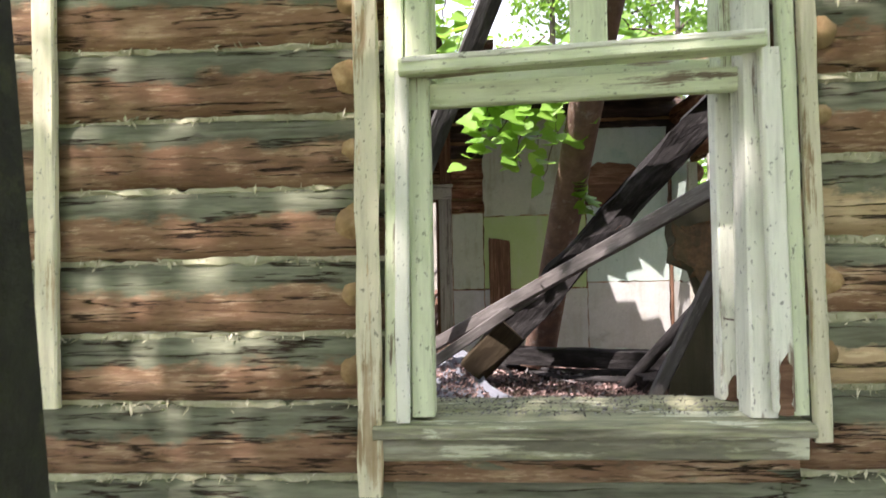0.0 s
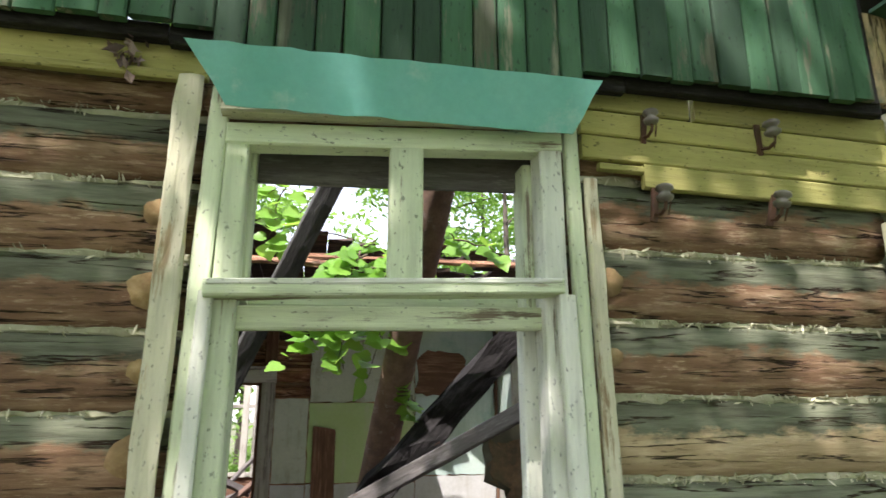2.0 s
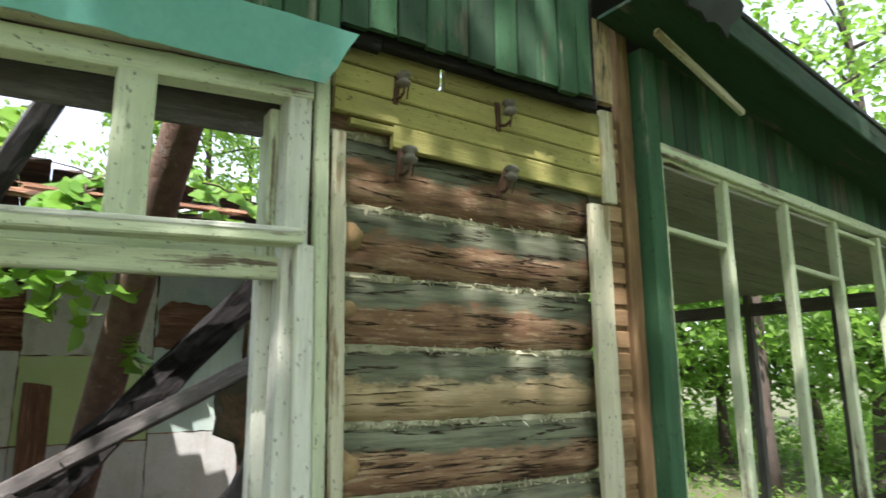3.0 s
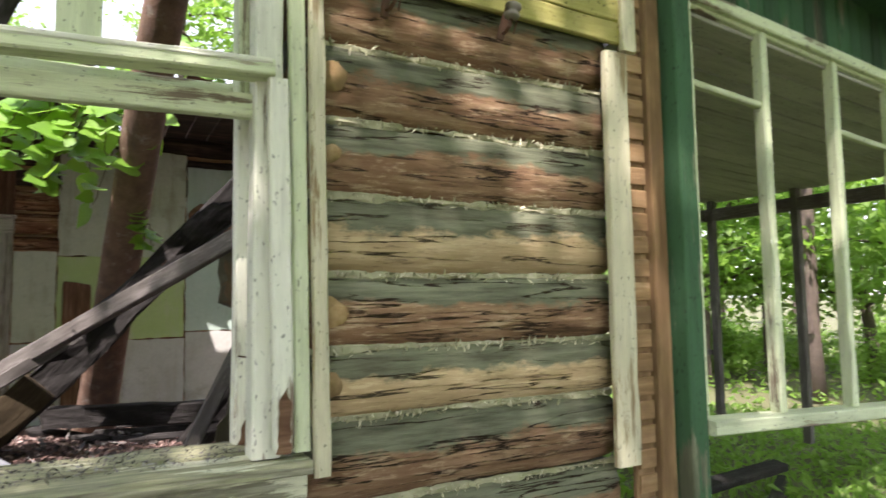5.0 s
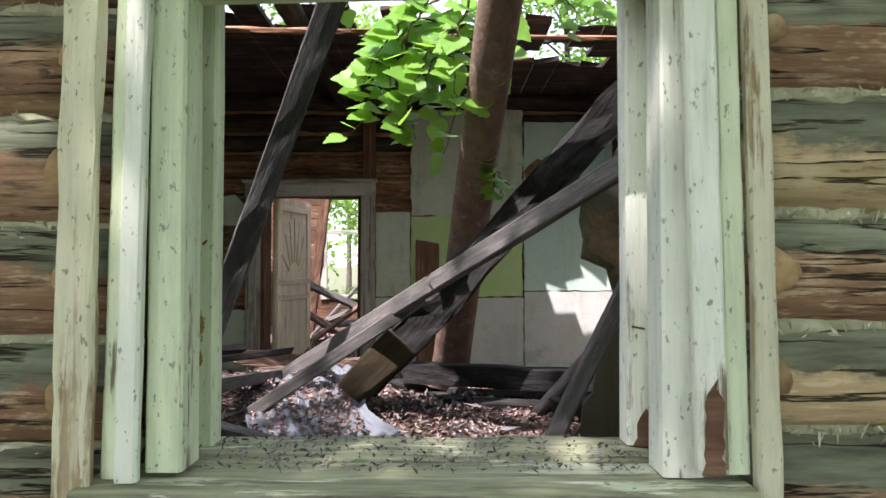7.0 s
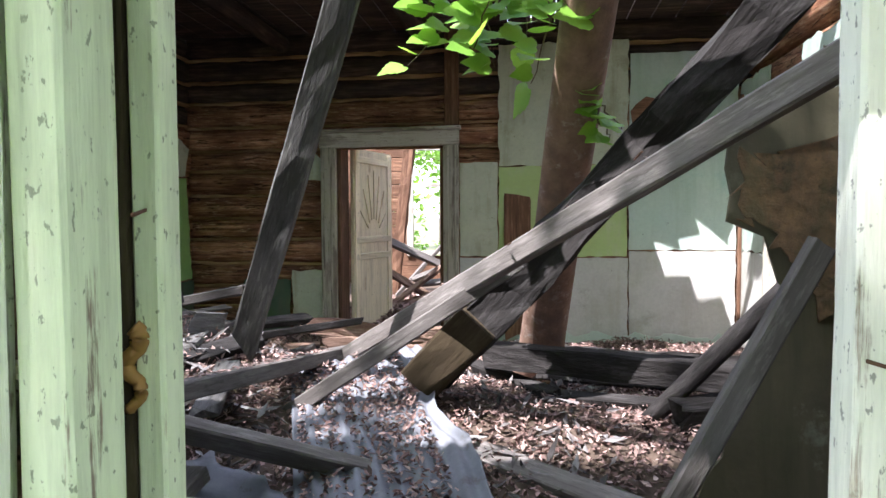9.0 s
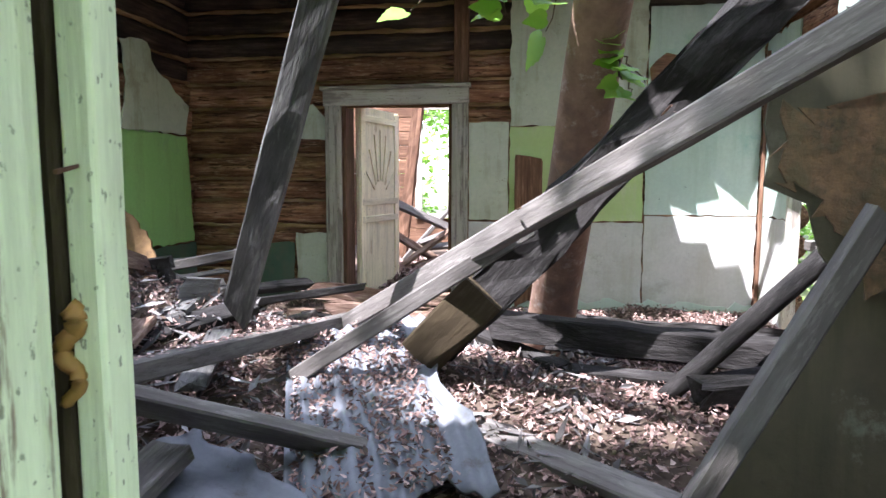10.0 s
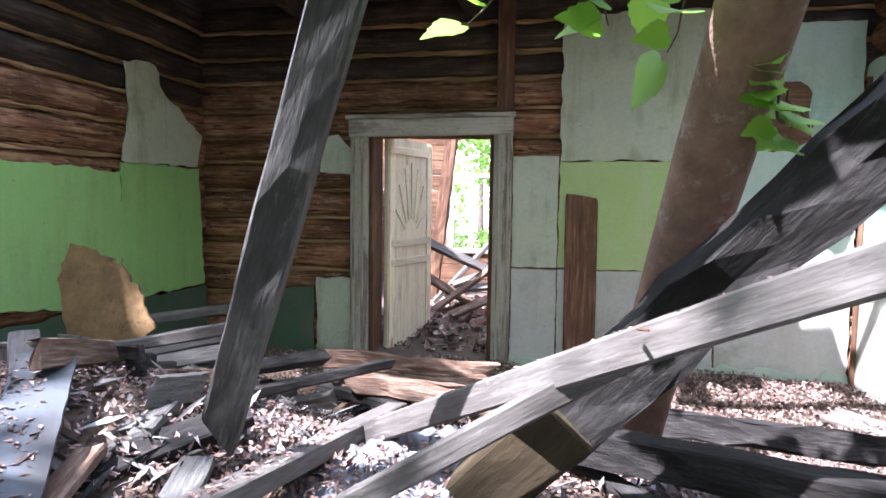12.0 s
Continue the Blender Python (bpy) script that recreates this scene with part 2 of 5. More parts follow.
FIBRE = plain("brown_fibreboard", (0.28, 0.17, 0.07), (0.12, 0.07, 0.03), 9.0, 0.9, 0.6, spots=(0.06, 0.036, 0.02), drip=(0.20, 0.12, 0.05))
SHEET = plain("mouldy_sheet", (0.06, 0.054, 0.03), (0.12, 0.108, 0.06), 4.2, 0.8, 0.5, spots=(0.21, 0.22, 0.155), drip=(0.045, 0.045, 0.022))
FACING = plain("rough_brown_facing", (0.22, 0.135, 0.062), (0.07, 0.045, 0.024), 17.0, 0.95, 1.0, spots=(0.045, 0.035, 0.02), drip=(0.10, 0.085, 0.035))
SLATE = plain("asbestos_slate", (0.19, 0.20, 0.225), (0.12, 0.13, 0.147), 7.0, 0.85, 0.5, spots=(0.085, 0.078, 0.07))
TIN = plain("pale_grey_tin", (0.07, 0.08, 0.092), (0.05, 0.058, 0.068), 4.0, 0.7, 0.25, spots=(0.03, 0.028, 0.028), drip=(0.04, 0.038, 0.036))
SOIL = plain("forest_soil", (0.055, 0.038, 0.028), (0.10, 0.07, 0.05), 5.0, 0.95, 0.8, spots=(0.13, 0.09, 0.07))
GRASSY = plain("forest_floor", (0.11, 0.10, 0.055), (0.13, 0.15, 0.06), 1.2, 0.95, 0.6, spots=(0.10, 0.15, 0.045))
TOW = plain("mossy_caulking", (0.50, 0.47, 0.33), (0.33, 0.34, 0.21), 14.0, 0.95, 0.7, spots=(0.62, 0.58, 0.44))
CERAMIC = plain("dirty_ceramic", (0.24, 0.22, 0.19), (0.13, 0.11, 0.09), 9.0, 0.5, 0.2)
IRON = plain("rusty_iron", (0.14, 0.06, 0.03), (0.07, 0.035, 0.02), 12.0, 0.8, 0.4)
FOAM = plain("orange_foam", (0.36, 0.20, 0.05), (0.26, 0.13, 0.03), 12.0, 0.7, 0.5)
FELT = plain("roofing_felt", (0.035, 0.04, 0.04), (0.06, 0.065, 0.06), 4.0, 0.85, 0.4)
LEAF = leafy("linden_leaf", (0.10, 0.26, 0.03), (0.16, 0.36, 0.05))
CROWN = leafy("forest_leaf", (0.13, 0.25, 0.05), (0.27, 0.42, 0.11), 0.6)
TWIG = plain("twig_bark", (0.16, 0.12, 0.08), (0.10, 0.075, 0.05), 20.0, 0.9, 0.3)
DRY = litter("dry_leaf_litter", ((0.0, (0.04, 0.026, 0.022)), (0.4, (0.15, 0.09, 0.076)), (0.75, (0.28, 0.185, 0.16)), (1.0, (0.44, 0.34, 0.31))))
CHIPS = litter("wood_chips", ((0.0, (0.02, 0.018, 0.017)), (0.55, (0.10, 0.09, 0.085)), (0.8, (0.17, 0.16, 0.155)), (1.0, (0.30, 0.295, 0.29))))

# ---- building blocks ----


def link(name, bm, material, parent=None, label="", at=None, smooth=False):
    me = bpy.data.meshes.new(name)
    bm.normal_update()
    bm.to_mesh(me)
    bm.free()
    me.materials.append(material)
    if smooth:
        me.polygons.foreach_set("use_smooth", [True] * len(me.polygons))
    ob = new(name, me)
    ob.matrix_basis = at or Matrix()
    if parent is not None:
        ob.parent = parent
        base = parent.matrix_basis if parent.parent is None else parent.parent.matrix_basis @ parent.matrix_parent_inverse @ parent.matrix_basis
        ob.matrix_parent_inverse = base.inverted()
    if label:
        ob["label"] = label
    return ob


part = link


def thing(name, label, category, at=(0, 0, 0), group="", kind=""):
    ob = new(name)
    ob.matrix_basis = Matrix.Translation(at)
    ob.empty_display_size = 0.1
    return tagged(ob, label, category, group, kind)


def loft(rings, cap=True):
    bm = bmesh.new()
    loops = [[bm.verts.new(p) for p in r] for r in rings]
    n = len(loops[0])
    for a, b in zip(loops, loops[1:]):
        for i in range(n):
            bm.faces.new((a[i], a[(i + 1) % n], b[(i + 1) % n], b[i]))
    if cap:
        bm.faces.new(loops[0][::-1])
        bm.faces.new(loops[-1])
    bmesh.ops.recalc_face_normals(bm, faces=bm.faces)
    return bm


def board_bm(length, w, t, rng, wear=0.003, jag=0.0, warp=0.0, taper=0.0, wedge=0.0):
    """A board along x from 0, w wide (y) and t thick (z), with soft, worn edges, a warp and jagged ends."""
    n = max(2, int(length / 0.11))
    c = min(0.006, 0.2 * t, 0.2 * w)
    prof = [(-w / 2 + c, -t / 2), (0, -t / 2), (w / 2 - c, -t / 2), (w / 2, -t / 2 + c), (w / 2, t / 2 - c), (w / 2 - c, t / 2), (0, t / 2), (-w / 2 + c, t / 2), (-w / 2, t / 2 - c), (-w / 2, -t / 2 + c)]
    off = [rng.uniform(0, 99) for _ in prof]
    rings = []
    for i in range(n + 1):
        u = i / n
        k = 1 - taper * u
        bend = warp * math.sin(math.pi * u)
        ring = []
        for (y, z), o in zip(prof, off):
            e = wear * noise.noise((u * length * 5, o, 0))
            f = wear * noise.noise((u * length * 5, o, 7))
            x = u * length
            if i == 0 and wedge:
                x += wedge * (0.5 - y / w)
            if i in (0, n) and jag:
                x += (1 if i else -1) * rng.uniform(-jag, jag)
            ring.append((x, y * k + e, z * k + f + bend))
        rings.append(ring)
    return loft(rings)


def along(a, b, side):
    """The pose with x from a to b, and y as near to side as can be."""
    a, b = Vector(a), Vector(b)
    x = (b - a).normalized()
    y = Vector(side)
    y = (y - x * y.dot(x)).normalized()
    z = x.cross(y)
    m = Matrix((x, y, z)).transposed().to_4x4()
    m.translation = a
    return m, (b - a).length


def board(name, a, b, w, t, material, side=(0, 0, 1), parent=None, label="", wear=0.003, jag=0.0, warp=0.0, seed=0, taper=0.0, wedge=0.0):
    m, length = along(a, b, side)
    rng = random.Random(f"{name}{a}{b}{seed}")
    return link(name, board_bm(length, w, t, rng, wear, jag, warp, taper, wedge), material, parent, label, m)


def slab(name, x0, x1, y0, y1, z0, z1, material, parent=None, label="", wear=0.002):
    """A board that fills the given span."""
    d = (x1 - x0, y1 - y0, z1 - z0)
    cx, cy, cz = (x0 + x1) / 2, (y0 + y1) / 2, (z0 + z1) / 2
    k = max(range(3), key=lambda i: d[i])
    if k == 0:
        return board(name, (x0, cy, cz), (x1, cy, cz), d[2], d[1], material, (0, 0, 1), parent, label, wear)
    if k == 1:
        return board(name, (cx, y0, cz), (cx, y1, cz), d[2], d[0], material, (0, 0, 1), parent, label, wear)
    return board(name, (cx, cy, z0), (cx, cy, z1), d[0], d[1], material, (1, 0, 0), parent, label, wear)


def log(name, a, b, r, material, parent=None, label="", seed=0, flat=1.0, rough=0.06, tip=True, sides=14, square=1.0):
    m, length = along(a, b, (0, 0, 1))
    rng = random.Random(f"{name}{a}{seed}")
    o = rng.uniform(0, 99)
    n = max(3, int(length / 0.10))
    rings = []
    for i in range(n + 1):
        u = i / n
        k = 0.93 if tip and i in (0, n) else 1
        ring = []
        for j in range(sides):
            w = 2 * math.pi * j / sides
            q = r * k * (1 + rough * noise.noise((u * length * 2.2 + o, math.cos(w) * 1.2, math.sin(w) * 1.2)) + 0.4 * rough * noise.noise((u * length * 9 + o, math.cos(w) * 4, math.sin(w) * 4)))
            cw, sw = math.cos(w), math.sin(w)
            ring.append((u * length, q * math.copysign(abs(cw) ** square, cw), q * math.copysign(abs(sw) ** square, sw) * flat))
        rings.append(ring)
    return link(name, loft(rings), material, parent, label, m, smooth=True)


def torn_sheet(name, outline, thick, m, material, parent=None, label="", torn=0.02, step=0.06, seed=1, dent=0.006):
    """A thin sheet with the given outline (x, y), its edge torn, laid by the pose m."""
    rng = random.Random(seed)
    pts = []
    for (x0, y0), (x1, y1) in zip(outline, outline[1:] + outline[:1]):
        n = max(1, int(math.hypot(x1 - x0, y1 - y0) / step))
        for i in range(n):
            u = i / n
            q = torn if i else torn * 0.3
            pts.append((x0 + (x1 - x0) * u + rng.uniform(-q, q), y0 + (y1 - y0) * u + rng.uniform(-q, q)))
    bm = bmesh.new()
    face = bm.faces.new([bm.verts.new((x, y, 0)) for x, y in pts])
    new_geo = bmesh.ops.extrude_face_region(bm, geom=[face])
    bmesh.ops.translate(bm, vec=(0, 0, thick), verts=[v for v in new_geo["geom"] if isinstance(v, bmesh.types.BMVert)])
    bmesh.ops.recalc_face_normals(bm, faces=bm.faces)
    return link(name, bm, material, parent, label, m)


def wall_pose(origin, right, up=(0, 0, 1)):
    """The pose of a sheet on a wall: x along right, y up."""
    x, y = Vector(right).normalized(), Vector(up).normalized()
    m = Matrix((x, y, x.cross(y))).transposed().to_4x4()
    m.translation = origin
    return m


def scatter(name, count, place, size, material, seed, label, category, tilt=0.5, shape=1.5, parent=None):
    """Many small bent flakes in one mesh."""
    rng = random.Random(seed)
    verts, faces = [], []
    for _ in range(count):
        p = Vector(place(rng))
        s = size * rng.uniform(0.5, 1.4)
        r = Euler((rng.gauss(0, tilt), rng.gauss(0, tilt), rng.uniform(0, 6.3))).to_matrix()
        k, bend = rng.uniform(0.8, shape), rng.uniform(-0.3, 0.4)
        base = len(verts)
        for x, y, z in ((-1, 0, 0), (-0.2, 0.55, bend), (1, 0, 0.1), (-0.2, -0.55, bend), (0.1, 0, -0.12)):
            verts.append(p + r @ Vector((x * s * k, y * s, z * s)))
        faces += [(base, base + 4, base + 1), (base + 1, base + 4, base + 2), (base + 2, base + 4, base + 3), (base + 3, base + 4, base)]
    me = bpy.data.meshes.new(name)
    me.from_pydata(verts, [], faces)
    me.materials.append(material)
    ob = new(name, me)
    if parent:
        ob.parent = parent
        ob.matrix_parent_inverse = parent.matrix_basis.inverted()
        ob["kind"] = "stuff"
        return ob
    return tagged(ob, label, category, kind="stuff")

# ---- ground ----
def grid_mesh(name, xs, ys, height, material):
    bm = bmesh.new()
    rows = [[bm.verts.new((x, y, height(x, y))) for x in xs] for y in ys]
    for a, b in zip(rows, rows[1:]):
        for i in range(len(xs) - 1):
            bm.faces.new((a[i], a[i + 1], b[i + 1], b[i]))
    return link(name, bm, material, smooth=True)


def outside_height(x, y):
    far = max(0.0, math.hypot(x, y) - 4)
    return 0.05 * noise.noise((x * 0.6, y * 0.6, 3)) + 0.25 * min(1, far / 10) * noise.noise((x * 0.09, y * 0.09, 8)) - 0.02


def spread(reach, fine, n):
    inner = [i * fine for i in range(-n, n + 1)]
    out, s = [], fine
    x = inner[-1]
    while x < reach:
        s *= 1.25
        x += s
        out.append(x)
    return [-v for v in out[::-1]] + inner + out


tagged(grid_mesh("ground", spread(900, 0.4, 20), spread(900, 0.4, 20), outside_height, GRASSY), "forest floor of soil, litter and low green plants", "ground", kind="structure")


def debris_height(x, y):
    z = 0.53 + 0.31 * math.exp(-((y - 1.9) / 0.95) ** 2) + 0.25 * math.exp(-(x + 1.9) ** 2 / 0.9 - (y - 1.9) ** 2 / 1.1) + 0.14 * math.exp(-((x + 1.6) ** 2 + (y - 1.6) ** 2) / 0.25)
    if y > 4.9:
        z += 0.10 * min(1, (y - 4.9) / 1.0)
    return z + 0.05 * noise.noise((x * 1.7, y * 1.7, 2)) + 0.02 * noise.noise((x * 6, y * 6, 5))


def steps(a, b, s):
    n = int(round((b - a) / s))
    return [a + (b - a) * i / n for i in range(n + 1)]


tagged(grid_mesh("floor", steps(-3.15, 1.8, 0.08), steps(0.28, 8.6, 0.08), debris_height, SOIL), "collapsed floor under soil and rotten wood", "floor", kind="structure")

# ---- front wall ----
def caulk(x0, x1, y, z, parent, seed):
    """A ragged rope of tow and moss in the seam between two logs."""
    n = int((x1 - x0) / 0.022)
    rings = []
    for i in range(n + 1):
        x = x0 + (x1 - x0) * i / n
        r = max(0.003, 0.013 + 0.016 * noise.noise((x * 3, seed, 1)) + 0.010 * noise.noise((x * 17, seed, 4)))
        drop = 0.012 * noise.noise((x * 1.5, seed, 9)) + max(0, 0.03 * noise.noise((x * 23, seed, 6)) - 0.008)
        rings.append([(x, y + 0.02 * noise.noise((x * 9, seed, k)) + r * math.cos(a), z - drop + r * (1.5 if math.sin(a) < 0 else 0.8) * math.sin(a)) for k, a in enumerate([2 * math.pi * k / 7 for k in range(7)])])
    link("caulking", loft(rings), TOW, parent)


wall = thing("wall_south", "front wall of stacked round logs, grey-green with algae above and brown below", "log wall", (0, 0.17, 0), kind="structure")
LEFT_SEAMS = [0.19, 0.43, 0.68, 0.92, 1.17, 1.40, 1.65, 1.89, 2.13, 2.37, 2.61, 2.85, 3.05]
RIGHT_SEAMS = [0.20, 0.44, 0.69, 0.93, 1.21, 1.43, 1.68, 1.95, 2.21, 2.47, 2.74, 3.0]
for seams, x0, x1, tilt in ((LEFT_SEAMS, -3.4, -0.60, 0.0), (RIGHT_SEAMS, 0.64, 2.0, 0.0)):
    for i, (z0, z1) in enumerate(zip(seams, seams[1:])):
        r = (z1 - z0) / 2 * 1.06
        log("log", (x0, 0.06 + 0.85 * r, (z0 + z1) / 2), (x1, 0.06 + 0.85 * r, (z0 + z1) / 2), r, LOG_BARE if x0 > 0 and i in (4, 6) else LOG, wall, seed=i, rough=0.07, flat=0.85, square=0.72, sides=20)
        caulk(x0, x1, 0.105, z1, wall, i + (30 if x0 > 0 else 0))
for i, (z0, z1) in enumerate(((0.0, 0.22), (0.22, 0.45), (0.45, 0.69), (0.69, 0.93), (0.93, 1.08))):
    r = (z1 - z0) / 2 * 1.06
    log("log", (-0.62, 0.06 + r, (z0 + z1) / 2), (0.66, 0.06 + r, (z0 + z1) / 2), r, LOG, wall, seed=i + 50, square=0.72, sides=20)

for z0, z1 in ((2.845, 3.06),):
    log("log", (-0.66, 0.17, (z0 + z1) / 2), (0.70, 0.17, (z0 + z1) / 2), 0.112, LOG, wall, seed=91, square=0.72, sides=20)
ends = [(-0.735, 0.13, z, 0.055) for z in (1.28, 1.53, 1.77, 2.01, 2.25, 2.50)] + [(0.775, 0.13, z, 0.05) for z in (1.32, 1.55, 2.08, 2.34)]
for k, (x, y, z, r) in enumerate(ends):
    log("log_end", (x, 0.052, z), (x, 0.12, z + 0.005), r * (0.9 + 0.25 * math.sin(3.7 * k)), SAWN, wall, "pale sawn log end", seed=k, rough=0.25, sides=16)

# ---- window ----
win = thing("window_1", "old window frame without glass in flaking mint-white paint", "window", (0, 0.1, 1.1), kind="structure")
slab("jamb", -0.545, -0.47, 0.0, 0.10, 1.14, 2.80, MINT, win)
slab("jamb", 0.515, 0.60, 0.0, 0.10, 1.13, 2.84, WHITE, win)
board("casing_strip", (-0.57, -0.02, 1.13), (-0.555, -0.02, 2.24), 0.045, 0.03, WHITE, (1, 0, 0), win)
board("casing_strip", (0.60, -0.03, 1.16), (0.575, -0.03, 2.27), 0.06, 0.035, WHITE, (1, 0, 0), win)
board("casing_board", (-0.60, 0.01, 1.13), (-0.57, 0.01, 2.92), 0.06, 0.04, MINT, (1, 0, 0), win)
board("casing_board", (0.665, 0.01, 1.14), (0.635, 0.01, 2.90), 0.05, 0.04, MINT, (1, 0, 0), win)
board("batten", (-0.675, -0.03, 0.90), (-0.665, -0.02, 2.94), 0.075, 0.03, WORN, (1, 0, 0), win, "worn pale batten with split edges", wear=0.012)
board("batten", (0.725, -0.01, 1.06), (0.70, 0.0, 2.70), 0.05, 0.03, WORN, (1, 0, 0), win, wear=0.006)
board("outer_batten", (-1.76, 0.03, 1.17), (-1.755, 0.03, 2.93), 0.075, 0.03, WORN, (1, 0, 0), win, wear=0.006)
board("head", (-0.55, 0.04, 2.765), (0.60, 0.04, 2.835), 0.075, 0.09, MINT, parent=win)
board("crown_strip", (-0.56, -0.02, 2.83), (0.63, -0.02, 2.895), 0.03, 0.07, WORN, parent=win)
board("transom_rail", (-0.56, -0.02, 2.245), (0.56, -0.02, 2.295), 0.05, 0.09, MINT, parent=win)
board("transom_shelf", (-0.55, -0.045, 2.262), (0.55, -0.045, 2.312), 0.018, 0.05, WHITE, parent=win)
board("lower_rail", (-0.52, 0.07, 2.175), (0.55, 0.07, 2.205), 0.075, 0.05, MINT, parent=win)
slab("mullion", -0.012, 0.10, 0.0, 0.06, 2.29, 2.77, MINT, win)
for x in (-0.475, 0.505):
    slab("inner_bead", x - 0.02, x + 0.02, 0.10, 0.22, 2.24, 2.78, MINT, win)
board("inner_head", (-0.56, 0.20, 2.775), (0.58, 0.20, 2.815), 0.21, 0.03, GREY, parent=win)
slab("inner_jamb", -0.585, -0.515, 0.10, 0.17, 1.15, 2.75, MINT, win)
slab("inner_jamb", 0.545, 0.60, 0.10, 0.19, 1.15, 2.75, WHITE, win)
# added dark strip draws the shade in the slit between jamb and lining
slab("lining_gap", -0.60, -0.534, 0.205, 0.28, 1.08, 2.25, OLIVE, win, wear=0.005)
slab("inner_lining", -0.532, -0.482, 0.215, 0.275, 1.10, 2.22, MINT, win)
slab("inner_lining", 0.50, 0.57, 0.20, 0.27, 1.14, 2.24, WHITE, win)
board("inner_lintel", (-0.58, 0.23, 2.27), (0.58, 0.23, 2.285), 0.06, 0.06, MINT, parent=win)
slab("sill", -0.66, 0.68, -0.07, 0.12, 1.085, 1.125, SILLWOOD, win, wear=0.006)
slab("inner_sill", -0.60, 0.60, 0.12, 0.30, 1.085, 1.135, SILLWOOD, win, wear=0.01)
slab("apron", -0.67, 0.67, -0.035, 0.0, 1.01, 1.085, SILLWOOD, win, wear=0.004)
slab("lower_apron", -0.66, 0.66, 0.0, 0.03, 0.93, 1.01, LOG, win, wear=0.006)
torn_sheet("worn_patch", [(0.0, 0.0), (0.045, 0.0), (0.04, 0.08), (0.045, 0.13), (0.03, 0.19), (0.012, 0.16), (0.008, 0.07)], 0.003, wall_pose((0.575, -0.0475, 1.15), (1, 0, 0)), BROWN, win, "patch of bare rotten wood", torn=0.006, step=0.02)
torn_sheet("worn_patch", [(0.0, 0.0), (0.05, 0.0), (0.05, 0.05), (0.03, 0.09), (0.01, 0.05)], 0.003, wall_pose((0.512, 0.195, 1.14), (1, 0, 0)), BROWN, win, "patch of bare rotten wood", torn=0.006, step=0.02)
hood = tagged(torn_sheet("window_hood", [(-0.54, 0.0), (0.61, 0.0), (0.705, 0.19), (-0.665, 0.19)], 0.012, wall_pose((0, -0.08, 2.825), (1, 0, 0.022), (0.0, -0.35, 0.94)), TURQ, torn=0.004), "turquoise sheet-metal hood above the window", "window hood")

# ---- gable and yellow frieze ----
gable = thing("gable", "gable of upright boards in flaking green paint", "gable", (0, -0.1, 3.06), kind="structure")
rng = random.Random(5)
x = -3.3
while x < 1.82:
    w = rng.uniform(0.085, 0.13)
    slab("plank", x + 0.003, x + w - 0.003, -0.115 + rng.uniform(-0.006, 0.006), -0.085, (3.0 if -0.68 < x < 0.62 else 3.075) + rng.uniform(-0.012, 0.012), 3.85 - 0.12 * abs(x + 0.5), GREEN, gable)
    x += w
# added dark boards close sky gaps and draw the shade behind and under planks
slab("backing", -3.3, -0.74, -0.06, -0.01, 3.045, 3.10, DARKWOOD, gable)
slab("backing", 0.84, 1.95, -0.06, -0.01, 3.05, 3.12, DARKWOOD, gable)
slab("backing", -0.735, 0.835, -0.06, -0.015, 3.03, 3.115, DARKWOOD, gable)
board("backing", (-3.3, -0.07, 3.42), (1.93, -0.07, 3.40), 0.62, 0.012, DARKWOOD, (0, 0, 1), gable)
frieze = thing("frieze", "yellow painted frieze boards under the gable", "frieze", (0, 0.03, 2.9), kind="structure")
board("plank", (-3.4, 0.02, 3.01), (-0.62, 0.02, 3.01), 0.12, 0.04, YELLOW, parent=frieze)
board("rail", (-3.4, 0.0, 2.945), (-0.66, 0.0, 2.945), 0.03, 0.04, YELLOW, parent=frieze)
for i, (z0, z1) in enumerate(((2.985, 3.095), (2.885, 2.98), (2.785, 2.88), (2.685, 2.78))):
    x0 = 0.69 if i < 3 else 0.93
    if i == 3:
        board("plank", (0.755, 0.035, z1 - 0.012), (x0, 0.035, z1 - 0.014), 0.03, 0.03, YELLOW, parent=frieze)
    zc = (z0 + z1) / 2
    if i == 0:
        board("plank", (x0, 0.035, zc + 0.01), (1.14, 0.035, zc + 0.003), z1 - z0, 0.03, YELLOW, parent=frieze)
        x0 = 1.165
    board("plank", (x0, 0.035, zc + (0.01 if i else 0.003)), (2.10, 0.035, zc - 0.015), z1 - z0, 0.03, YELLOW, parent=frieze)


def insulator():
    ob = thing("insulator", "dirty ceramic wire insulator on a rusty hook", "insulator", (0, 0, 0), "insulators on the frieze")
    rings = []
    for h, r in ((0, 0.012), (0.008, 0.024), (0.018, 0.026), (0.024, 0.016), (0.032, 0.017), (0.040, 0.027), (0.050, 0.024), (0.056, 0.010)):
        rings.append([(r * math.cos(a), -0.045 + r * math.sin(a), h) for a in [2 * math.pi * k / 12 for k in range(12)]])
    link("bell", loft(rings), CERAMIC, ob, smooth=True)
    bm = loft([[(0.006 * math.cos(a) + 0, y, z + 0.006 * math.sin(a)) for a in [2 * math.pi * k / 6 for k in range(6)]] for y, z in ((0.02, -0.02), (-0.02, -0.03), (-0.045, -0.02), (-0.05, 0.005))])
    link("hook", bm, IRON, ob, "rusty hook")
    board("bracket", (-0.004, 0.012, -0.045), (0.004, 0.008, 0.06), 0.022, 0.012, IRON, (1, 0, 0), ob, "rusty iron bracket")
    board("wire", (0.02, -0.05, 0.03), (0.026, -0.02, -0.03), 0.004, 0.004, IRON, parent=ob)
    return ob


